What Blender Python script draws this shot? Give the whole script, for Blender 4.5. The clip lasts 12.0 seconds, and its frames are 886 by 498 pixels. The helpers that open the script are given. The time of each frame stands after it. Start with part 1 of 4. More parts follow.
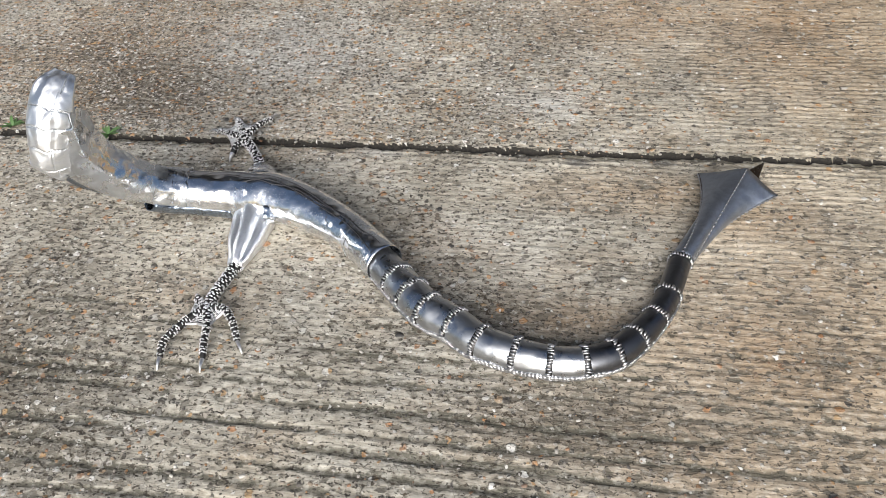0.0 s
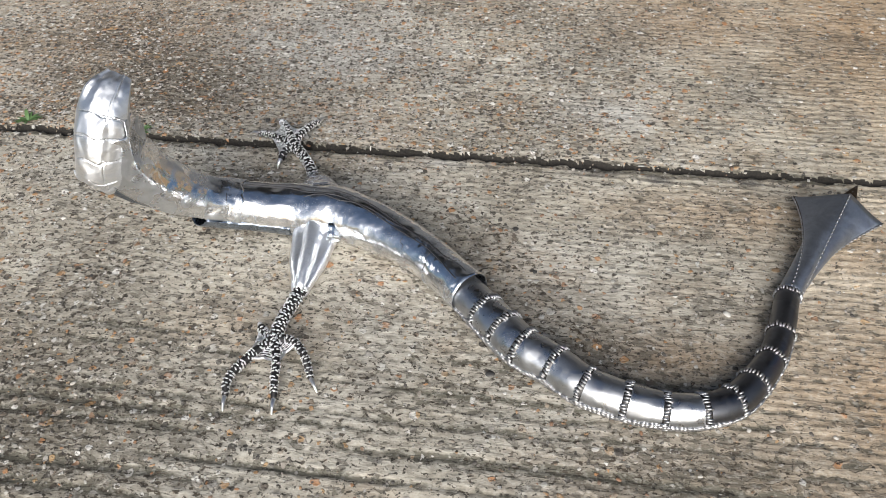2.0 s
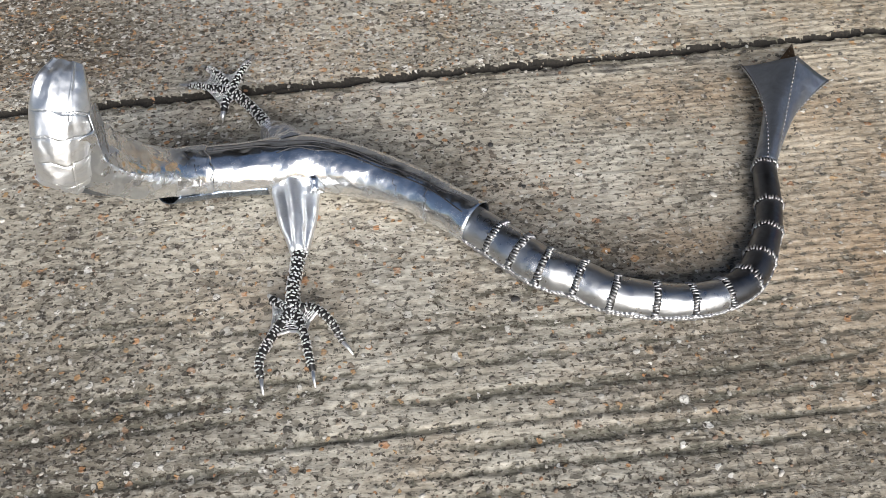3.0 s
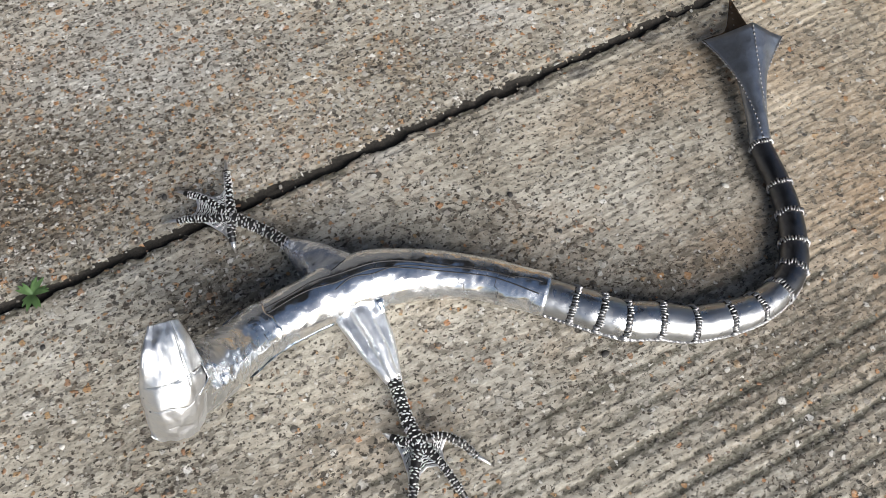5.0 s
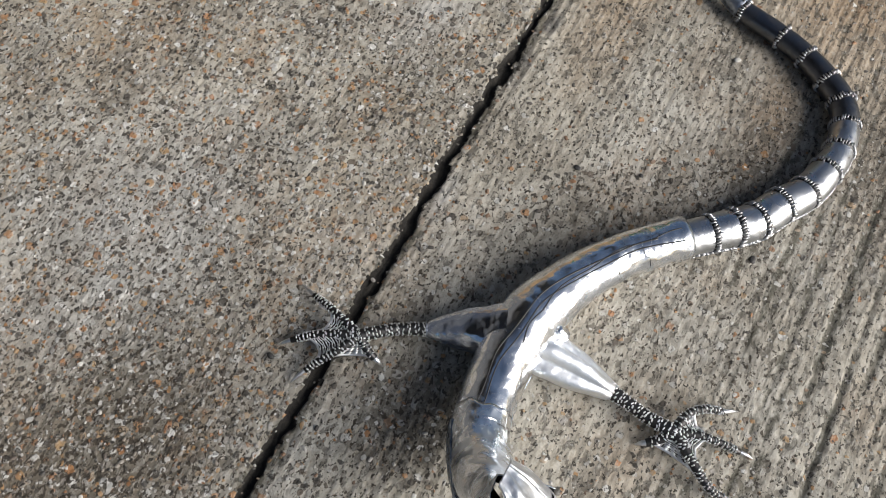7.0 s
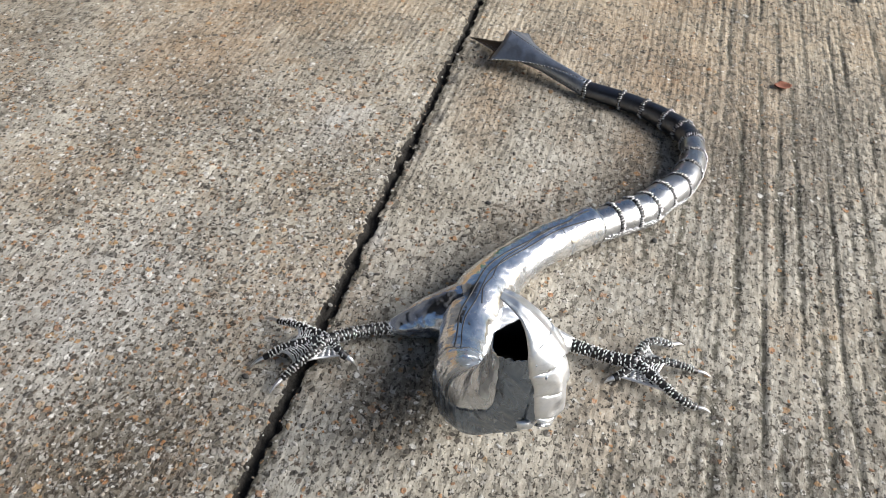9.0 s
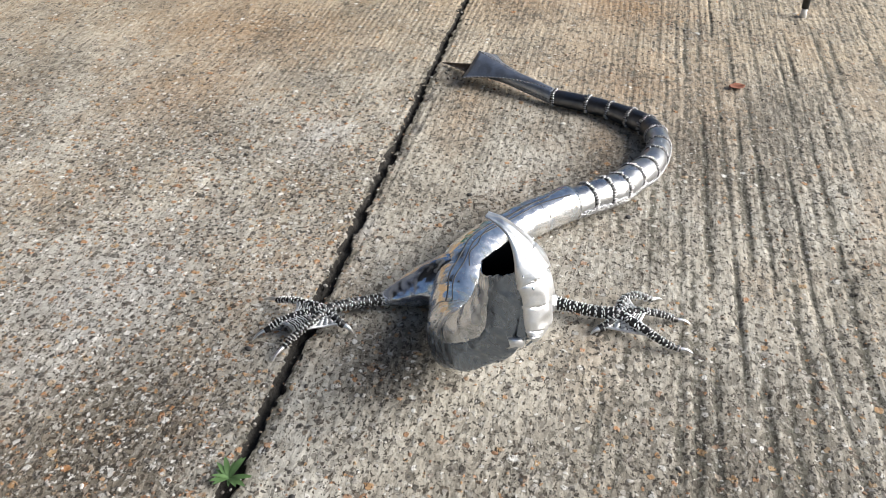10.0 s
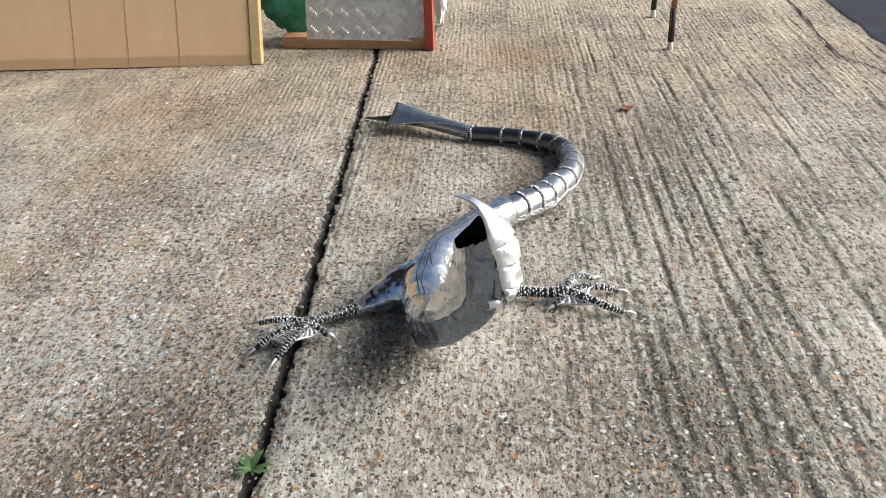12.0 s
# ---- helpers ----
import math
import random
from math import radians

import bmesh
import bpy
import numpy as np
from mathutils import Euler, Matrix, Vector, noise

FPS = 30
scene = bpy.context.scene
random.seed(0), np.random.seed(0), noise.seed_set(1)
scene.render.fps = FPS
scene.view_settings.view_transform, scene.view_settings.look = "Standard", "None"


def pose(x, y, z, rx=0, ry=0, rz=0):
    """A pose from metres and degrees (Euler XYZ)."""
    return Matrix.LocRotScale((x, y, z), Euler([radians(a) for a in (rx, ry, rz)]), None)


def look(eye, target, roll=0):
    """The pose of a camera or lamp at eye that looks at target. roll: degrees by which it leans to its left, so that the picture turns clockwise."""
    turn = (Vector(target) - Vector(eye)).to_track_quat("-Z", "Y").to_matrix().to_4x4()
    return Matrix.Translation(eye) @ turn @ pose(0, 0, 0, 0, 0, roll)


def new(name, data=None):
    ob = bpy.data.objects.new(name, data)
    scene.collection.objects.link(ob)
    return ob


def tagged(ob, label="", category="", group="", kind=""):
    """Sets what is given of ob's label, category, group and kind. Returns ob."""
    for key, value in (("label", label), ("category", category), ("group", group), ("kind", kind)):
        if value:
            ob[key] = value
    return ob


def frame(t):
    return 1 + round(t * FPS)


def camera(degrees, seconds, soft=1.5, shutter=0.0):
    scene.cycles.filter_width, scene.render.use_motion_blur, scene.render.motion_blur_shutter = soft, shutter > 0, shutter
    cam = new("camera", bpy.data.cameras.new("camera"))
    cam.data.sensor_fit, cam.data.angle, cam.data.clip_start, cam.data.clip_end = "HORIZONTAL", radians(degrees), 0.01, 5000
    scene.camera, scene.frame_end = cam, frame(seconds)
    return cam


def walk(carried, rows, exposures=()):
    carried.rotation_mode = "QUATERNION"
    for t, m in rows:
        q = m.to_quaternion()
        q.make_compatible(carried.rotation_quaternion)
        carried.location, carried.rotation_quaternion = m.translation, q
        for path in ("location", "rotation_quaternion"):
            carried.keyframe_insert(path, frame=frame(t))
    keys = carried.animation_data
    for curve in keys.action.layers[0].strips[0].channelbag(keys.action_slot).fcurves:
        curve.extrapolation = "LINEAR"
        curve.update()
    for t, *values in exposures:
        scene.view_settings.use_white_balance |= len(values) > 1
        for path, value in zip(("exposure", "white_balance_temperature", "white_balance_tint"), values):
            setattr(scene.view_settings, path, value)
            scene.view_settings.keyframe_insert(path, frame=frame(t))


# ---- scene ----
cam = camera(53.8, 12.0, soft=0.6)
PATH = [
    (0, (0.271, -1.091, 0.934), (-0.087, 0.343, -0.413), -5.8),
    (0.5, (0.251, -1.106, 0.936), (-0.103, 0.338, -0.402), -5.2),
    (1, (0.208, -1.089, 0.927), (-0.141, 0.365, -0.402), -4.4),
    (1.5, (0.146, -1.05, 0.921), (-0.194, 0.404, -0.41), -3.8),
    (2, (0.062, -0.992, 0.917), (-0.191, 0.424, -0.473), -2.1),
    (2.5, (-0.018, -0.962, 0.927), (-0.12, 0.391, -0.541), 0.6),
    (2.7, (-0.082, -0.949, 0.941), (-0.065, 0.351, -0.578), 0.6),
    (4.3, (-0.313, -0.657, 1.097), (-0.1, 0.225, -0.686), -2.9),
    (4.5, (-0.336, -0.608, 1.116), (-0.09, 0.248, -0.675), -2.4),
    (5, (-0.425, -0.516, 1.162), (0.025, 0.229, -0.639), 3.7),
    (5.5, (-0.473, -0.41, 1.184), (0.06, 0.277, -0.617), 3.0),
    (6, (-0.484, -0.281, 1.197), (0.202, 0.244, -0.607), 8.0),
    (6.5, (-0.559, -0.162, 1.188), (0.212, 0.246, -0.612), 6.5),
    (7, (-0.67, -0.095, 1.136), (0.062, 0.233, -0.696), 5.5),
    (7.2, (-0.702, -0.114, 1.115), (0.046, 0.204, -0.713), 5.2),
    (8.8, (-1.083, -0.179, 0.968), (0.3, 0.159, -0.437), 4.7),
    (9, (-1.138, -0.185, 0.951), (0.293, 0.14, -0.407), 3.7),
    (9.5, (-1.201, -0.195, 0.901), (0.302, 0.138, -0.376), 2.0),
    (10, (-1.307, -0.223, 0.859), (0.267, 0.102, -0.332), 0.8),
    (10.5, (-1.388, -0.217, 0.843), (0.219, 0.109, -0.302), -0.5),
    (11, (-1.456, -0.183, 0.829), (0.161, 0.127, -0.307), -1.8),
    (11.5, (-1.512, -0.159, 0.828), (0.177, -0.01, -0.234), -2.0),
    (12, (-1.523, -0.153, 0.828), (0.197, -0.043, -0.186), -2.5),
]
EXPOSURE = [(0, 0.60), (2.7, 0.48), (5.5, 0.46), (7.0, 0.24), (9.0, 0.60), (11.0, 0.79), (12.0, 0.76)]
walk(cam, [(t, look(eye, target, roll)) for t, eye, target, roll in PATH], EXPOSURE)

# ---- light ----
world = bpy.data.worlds.new("sky")
scene.world = world
world.use_nodes = True
wn = world.node_tree.nodes
sky = wn.new("ShaderNodeTexSky")
sky.sky_type = "NISHITA"
sky.sun_disc = False
sky.sun_elevation = radians(27)
sky.sun_rotation = radians(174)
sky.air_density, sky.dust_density, sky.ozone_density = 1.0, 3.0, 1.5
wn["Background"].inputs["Strength"].default_value = 0.064
world.node_tree.links.new(sky.outputs["Color"], wn["Background"].inputs["Color"])

sun_data = bpy.data.lights.new("sun", "SUN")
sun_data.energy, sun_data.angle, sun_data.color = 4.3, radians(48), (1.0, 0.985, 0.96)
sun = new("sun", sun_data)
sun.matrix_world = look((0.42, -4.0, 2.1), (0, 0, 0))


# ---- materials ----
class Mat:
    """A node material with short ways to add nodes."""

    def __init__(self, name):
        self.m = bpy.data.materials.new(name)
        self.m.use_nodes = True
        self.t = self.m.node_tree
        self.b = self.t.nodes["Principled BSDF"]
        self.co = self.node("ShaderNodeTexCoord").outputs["Object"]

    def node(self, kind, **props):
        n = self.t.nodes.new(kind)
        for k, v in props.items():
            if k == "operation":
                n.operation = v
            elif k == "blend_type":
                n.blend_type = v
            elif k == "data_type":
                n.data_type = v
            elif k == "feature":
                n.feature = v
        return n

    def link(self, a, b):
        self.t.links.new(a, b)

    def set(self, socket, value):
        if isinstance(value, (int, float)):
            socket.default_value = value
        elif isinstance(value, (tuple, list)):
            socket.default_value = (*value, 1.0) if len(value) == 3 and socket.type == "RGBA" else value
        else:
            self.link(value, socket)

    def mapping(self, scale=(1, 1, 1), rot=(0, 0, 0), co=None):
        n = self.node("ShaderNodeMapping")
        n.inputs["Scale"].default_value = scale
        n.inputs["Rotation"].default_value = rot
        self.link(co or self.co, n.inputs["Vector"])
        return n.outputs["Vector"]

    def noise(self, scale, detail=4.0, rough=0.55, co=None, distort=0.0):
        n = self.node("ShaderNodeTexNoise")
        n.inputs["Scale"].default_value = scale
        n.inputs["Detail"].default_value = detail
        n.inputs["Roughness"].default_value = rough
        n.inputs["Distortion"].default_value = distort
        self.link(co or self.co, n.inputs["Vector"])
        return n.outputs["Fac"]

    def cells(self, scale, co=None, feature="F1"):
        n = self.node("ShaderNodeTexVoronoi", feature=feature)
        n.inputs["Scale"].default_value = scale
        self.link(co or self.co, n.inputs["Vector"])
        return n.outputs["Distance"], n.outputs["Color"]

    def ramp(self, fac, *stops):
        n = self.node("ShaderNodeValToRGB")
        e = n.color_ramp.elements
        e.remove(e[1])
        for q, (p, c) in enumerate(stops):
            el = e[0] if q == 0 else e.new(p)
            el.position = p
            el.color = (c, c, c, 1) if isinstance(c, (int, float)) else (*c, 1)
        self.link(fac, n.inputs["Fac"])
        return n.outputs["Color"]

    def mix(self, fac, a, b, blend="MIX"):
        n = self.node("ShaderNodeMix", data_type="RGBA", blend_type=blend)
        self.set(n.inputs["Factor"], fac)
        self.set(n.inputs[6], a)
        self.set(n.inputs[7], b)
        return n.outputs[2]

    def math(self, op, a, b=0.0):
        n = self.node("ShaderNodeMath", operation=op)
        self.set(n.inputs[0], a)
        self.set(n.inputs[1], b)
        return n.outputs[0]

    def bump(self, height, strength=0.5, distance=0.001, normal=None):
        n = self.node("ShaderNodeBump")
        n.inputs["Strength"].default_value = strength
        n.inputs["Distance"].default_value = distance
        self.link(height, n.inputs["Height"])
        if normal:
            self.link(normal, n.inputs["Normal"])
        return n.outputs["Normal"]

    def done(self, color=None, rough=None, metal=None, normal=None, spec=None):
        for key, v in (("Base Color", color), ("Roughness", rough), ("Metallic", metal), ("Normal", normal), ("Specular IOR Level", spec)):
            if v is not None:
                self.set(self.b.inputs[key], v)
        return self.m


def blot(k, at, size, warp, edge=0.35):
    """A soft-edged stain of uneven outline at a place on the ground, 0 to 1."""
    m = k.node("ShaderNodeMapping")
    m.vector_type = "TEXTURE"
    m.inputs["Location"].default_value = (at[0], at[1], 0)
    m.inputs["Scale"].default_value = (size[0], size[1], 1)
    k.link(k.co, m.inputs["Vector"])
    ln = k.node("ShaderNodeVectorMath", operation="LENGTH")
    k.link(m.outputs["Vector"], ln.inputs[0])
    d = k.math("ADD", ln.outputs["Value"], k.math("MULTIPLY", warp, 1.1))
    return k.ramp(k.math("MULTIPLY", d, 0.5), ((1.05 - edge) / 2, 1.0), ((1.55 + edge) / 2, 0.0))


def concrete():
    k = Mat("weathered_concrete")
    x = k.node("ShaderNodeSeparateXYZ")
    k.link(k.co, x.inputs[0])
    upper = k.ramp(x.outputs[1], (0.150, 0.0), (0.190, 1.0))
    big = k.noise(1.7, 4, 0.6)
    mid = k.noise(8, 5, 0.65)
    ragged = k.noise(13, 5, 0.7)
    brushed = k.noise(68, 4, 0.6, k.mapping((0.42, 1.3, 1)))
    streak = k.noise(1.0, 3, 0.5, k.mapping((11.0, 108, 1)))
    fine = k.noise(150, 3, 0.6)
    sand = k.noise(420, 2, 0.6)
    grain = k.noise(98, 3, 0.6, k.mapping((0.78, 1.12, 1)))
    clump = k.noise(42, 3, 0.6, k.mapping((0.8, 1.1, 1), (0, 0, 0.3)))
    base = k.mix(k.ramp(big, (0.35, 0.0), (0.68, 1.0)), (0.575, 0.525, 0.43), (0.565, 0.555, 0.51))
    warm = k.ramp(k.math("ADD", x.outputs[0], k.math("MULTIPLY", k.math("SUBTRACT", big, 0.5), 1.2)), (0.2, 0.0), (0.85, 0.85))
    base = k.mix(warm, base, (0.63, 0.50, 0.34))
    base = k.mix(k.math("MULTIPLY", k.ramp(mid, (0.36, 1.0), (0.62, 0.0)), 0.5), base, (0.37, 0.33, 0.26))
    base = k.mix(k.math("MULTIPLY", k.ramp(brushed, (0.47, 0.0), (0.60, 1.0)), 0.25), base, (0.62, 0.59, 0.51))
    base = k.mix(k.math("MULTIPLY", k.ramp(brushed, (0.34, 1.0), (0.46, 0.0)), 0.22), base, (0.30, 0.265, 0.20))
    drawn = k.ramp(k.math("ADD", k.math("SUBTRACT", x.outputs[0], k.math("MULTIPLY", upper, 0.35)), k.math("MULTIPLY", big, 0.8)), (0.0, 0.25), (0.55, 1.0))
    base = k.mix(k.math("MULTIPLY", k.math("MULTIPLY", k.ramp(streak, (0.38, 1.0), (0.50, 0.0)), 0.38), drawn), base, (0.20, 0.172, 0.125))
    drift = k.noise(5.5, 6, 0.68, k.mapping((0.75, 1.3, 1), (0, 0, 0.2)))
    base = k.mix(k.math("MULTIPLY", k.ramp(drift, (0.34, 1.0), (0.54, 0.0)), 0.5), base, (0.225, 0.195, 0.15))
    earth = k.noise(10, 6, 0.72, k.mapping((1, 1, 1), (0, 0, 0.8)))
    base = k.mix(k.math("MULTIPLY", k.math("MULTIPLY", k.ramp(earth, (0.50, 0.0), (0.62, 1.0)), upper), 0.55), base, (0.31, 0.225, 0.135))
    base = k.mix(k.math("MULTIPLY", k.math("MULTIPLY", k.ramp(earth, (0.36, 1.0), (0.47, 0.0)), upper), 0.45), base, (0.20, 0.19, 0.17))
    # rust-coloured and tan stains
    rust = k.math("MULTIPLY", k.ramp(k.noise(3.1, 5, 0.62, k.mapping((0.8, 1.25, 1), (0, 0, 0.3))), (0.52, 0.0), (0.70, 1.0)), 0.4)
    for at, size, f in (((0.235, -0.225), (0.12, 0.045), 0.62), ((0.33, 0.07), (0.20, 0.06), 0.5), ((1.0, -0.25), (0.20, 0.16), 0.8), ((0.62, 0.66), (0.22, 0.30), 0.6),
                        ((0.28, 0.68), (0.25, 0.16), 0.5), ((-0.36, -0.25), (0.12, 0.06), 0.3), ((0.58, -0.17), (0.25, 0.14), 0.38), ((0.96, 0.05), (0.18, 0.16), 0.5), ((-0.62, 0.26), (0.07, 0.02), 0.7), ((-0.86, 0.48), (0.22, 0.2), 0.6), ((0.42, -0.43), (0.32, 0.10), 0.5), ((0.52, -0.27), (0.22, 0.15), 0.62), ((0.50, 0.02), (0.14, 0.09), 0.4), ((-0.74, 0.30), (0.12, 0.06), 0.5)):
        rust = k.math("MAXIMUM", rust, k.math("MULTIPLY", blot(k, at, size, ragged), f))
    base = k.mix(rust, base, (0.36, 0.215, 0.10))
    # washed pale patches
    for at, size, f in (((0.14, 0.33), (0.09, 0.06), 0.5), ((-0.145, 0.148), (0.05, 0.016), 0.5), ((-0.34, 0.45), (0.2, 0.1), 0.4), ((-0.45, 0.55), (0.22, 0.16), 0.45)):
        base = k.mix(k.math("MULTIPLY", blot(k, at, size, ragged), f), base, (0.56, 0.565, 0.56))
    # dark growth in broken speckles, thicker in some areas
    zone = k.ramp(k.noise(4.0, 5, 0.65, k.mapping((1.0, 1.3, 1), (0, 0, 1.1))), (0.38, 0.0), (0.66, 0.9))
    for at, size, f in (((-0.68, 0.34), (0.26, 0.16), 1.3), ((-0.74, 0.42), (0.22, 0.14), 1.0), ((0.26, -0.41), (0.26, 0.09), 1.0), ((-0.45, 0.02), (0.12, 0.10), 1.1), ((-0.42, -0.42), (0.14, 0.07), 0.7),
                        ((-0.70, -0.36), (0.20, 0.12), 0.8), ((0.12, -0.22), (0.20, 0.07), 0.8), ((-0.42, -0.52), (0.20, 0.10), 0.8), ((-0.34, 0.10), (0.08, 0.05), 0.7), ((0.36, -0.56), (0.3, 0.12), 0.8), ((-0.60, -0.20), (0.16, 0.20), 0.7), ((-0.73, 0.34), (0.18, 0.13), 1.1), ((-0.62, -0.44), (0.36, 0.28), 1.0), ((-0.84, 0.47), (0.20, 0.20), 0.9), ((0.40, -0.40), (0.28, 0.08), 0.7), ((0.50, -0.25), (0.20, 0.14), 0.3), ((0.48, -0.60), (0.3, 0.12), 0.8)):
        zone = k.math("MAXIMUM", zone, k.math("MULTIPLY", blot(k, at, size, ragged), 1.3 * f))
    speck = k.noise(66, 4, 0.6, k.mapping((0.75, 1.15, 1)))
    dirt = k.ramp(k.math("ADD", speck, k.math("SUBTRACT", k.math("MULTIPLY", zone, 0.135), k.math("MULTIPLY", upper, 0.015))), (0.618, 0.0), (0.636, 1.0))
    base = k.mix(k.math("MULTIPLY", dirt, 0.62), base, (0.060, 0.054, 0.047))
    base = k.mix(k.math("MINIMUM", k.math("MULTIPLY", zone, 0.56), 0.8), base, (0.14, 0.122, 0.095))
    at_dirt = k.node("ShaderNodeAttribute")
    at_dirt.attribute_name = "dirt"
    gd = k.ramp(k.math("ADD", at_dirt.outputs["Fac"], k.math("MULTIPLY", k.math("SUBTRACT", speck, 0.5), 1.5)), (0.20, 0.0), (0.62, 1.0))
    base = k.mix(k.math("MULTIPLY", gd, 0.86), base, (0.088, 0.083, 0.062))
    # sand and stones in the worn surface, most of all on the upper slab
    warp = k.node("ShaderNodeMix", data_type="VECTOR")
    warp.inputs["Factor"].default_value = 0.009
    nz = k.node("ShaderNodeTexNoise")
    nz.inputs["Scale"].default_value = 120
    k.link(k.co, nz.inputs["Vector"])
    k.link(k.co, warp.inputs[4])
    k.link(nz.outputs["Color"], warp.inputs[5])
    wco = warp.outputs[1]
    bare = k.math("ADD", k.ramp(k.noise(2.6, 4, 0.6), (0.38, 0.04), (0.62, 0.22)), k.math("MULTIPLY", upper, k.ramp(x.outputs[0], (0.0, 0.40), (0.8, 0.05))))
    bare = k.math("ADD", bare, k.ramp(k.math("MULTIPLY", x.outputs[0], -1.0), (0.15, 0.0), (0.75, 0.20)))
    bare = k.math("MULTIPLY", bare, k.ramp(x.outputs[0], (0.0, 1.0), (0.4, 0.4)))
    is_stone = None
    for scale, size in ((56, 0.35), (88, 0.39), (150, 0.41)):
        d1, c1 = k.cells(scale, wco)
        s1 = k.node("ShaderNodeSeparateColor")
        k.link(c1, s1.inputs[0])
        stone_col = k.ramp(s1.outputs[0], (0.0, (0.03, 0.028, 0.027)), (0.18, (0.075, 0.066, 0.058)), (0.30, (0.17, 0.135, 0.105)), (0.38, (0.40, 0.185, 0.075)), (0.50, (0.42, 0.27, 0.13)), (0.56, (0.30, 0.27, 0.235)), (0.80, (0.44, 0.425, 0.39)), (1.0, (0.76, 0.745, 0.71)))
        is1 = k.math("MULTIPLY", k.ramp(d1, (size - 0.05, 1.0), (size + 0.03, 0.0)), k.math("LESS_THAN", s1.outputs[1], bare))
        base = k.mix(k.math("MULTIPLY", is1, 0.90), base, stone_col)
        is_stone = is1 if is_stone is None else k.math("MAXIMUM", is_stone, is1)
    for at, size, f in (((0.217, 0.148), (0.020, 0.010), 0.8), ((0.362, 0.158), (0.018, 0.008), 0.7), ((0.115, 0.155), (0.035, 0.010), 0.55), ((-0.47, 0.235), (0.008, 0.006), 0.6)):
        base = k.mix(k.math("MULTIPLY", blot(k, at, size, k.math("SUBTRACT", speck, 0.4), 0.2), f), base, (0.075, 0.073, 0.072))
    base = k.mix(k.math("MULTIPLY", k.ramp(grain, (0.36, 1.0), (0.49, 0.0)), 0.38), base, (0.135, 0.118, 0.092))
    base = k.mix(k.math("MULTIPLY", k.ramp(clump, (0.33, 1.0), (0.46, 0.0)), 0.30), base, (0.155, 0.14, 0.112))
    base = k.mix(k.math("MULTIPLY", k.ramp(grain, (0.53, 0.0), (0.64, 1.0)), 0.20), base, (0.72, 0.69, 0.62))
    base = k.mix(k.math("MULTIPLY", k.ramp(sand, (0.36, 1.0), (0.5, 0.0)), 0.12), base, (0.18, 0.158, 0.128))
    base = k.mix(k.math("MULTIPLY", k.ramp(fine, (0.55, 0.0), (0.66, 1.0)), 0.16), base, (0.74, 0.71, 0.64))
    fleck = k.noise(132, 4, 0.6, k.mapping((0.85, 1.1, 1), (0, 0, 0.06)))
    fleck = k.math("ADD", fleck, k.math("MULTIPLY", k.math("SUBTRACT", ragged, 0.5), 0.11))
    fleck = k.math("SUBTRACT", fleck, k.ramp(x.outputs[0], (0.1, 0.0), (0.6, 0.055)))
    spots = k.ramp(k.math("ADD", fleck, k.math("MULTIPLY", zone, 0.055)), (0.625, 0.0), (0.643, 1.0))
    base = k.mix(k.math("MULTIPLY", spots, 0.93), base, k.ramp(big, (0.35, (0.032, 0.029, 0.025)), (0.65, (0.070, 0.054, 0.038))))
    pits = k.ramp(k.math("SUBTRACT", k.noise(190, 3, 0.6, k.mapping((0.8, 1.1, 1))), k.ramp(x.outputs[0], (0.1, 0.0), (0.6, 0.03))), (0.622, 0.0), (0.642, 1.0))
    base = k.mix(k.math("MULTIPLY", pits, 0.85), base, (0.035, 0.031, 0.027))
    h = k.math("ADD", k.math("MULTIPLY", fine, 0.35), k.math("MULTIPLY", brushed, 0.7))
    h = k.math("ADD", h, k.math("MULTIPLY", grain, 0.9))
    h = k.math("ADD", h, k.math("MULTIPLY", is_stone, 0.45))
    h = k.math("ADD", h, k.math("MULTIPLY", k.math("MULTIPLY", streak, drawn), 1.0))
    h = k.math("SUBTRACT", h, k.math("MULTIPLY", pits, 0.9))
    h = k.math("SUBTRACT", h, k.math("MULTIPLY", dirt, 0.5))
    return k.done(base, k.ramp(mid, (0.3, 0.6), (0.7, 0.88)), 0.0, k.bump(h, 1.0, 0.0020), 0.35)


def soil():
    k = Mat("joint_soil")
    n = k.noise(260, 5, 0.7)
    c = k.ramp(n, (0.3, (0.009, 0.008, 0.007)), (0.62, (0.028, 0.024, 0.019)), (0.82, (0.11, 0.09, 0.065)))
    return k.done(c, 0.9, 0.0, k.bump(n, 1.0, 0.003))


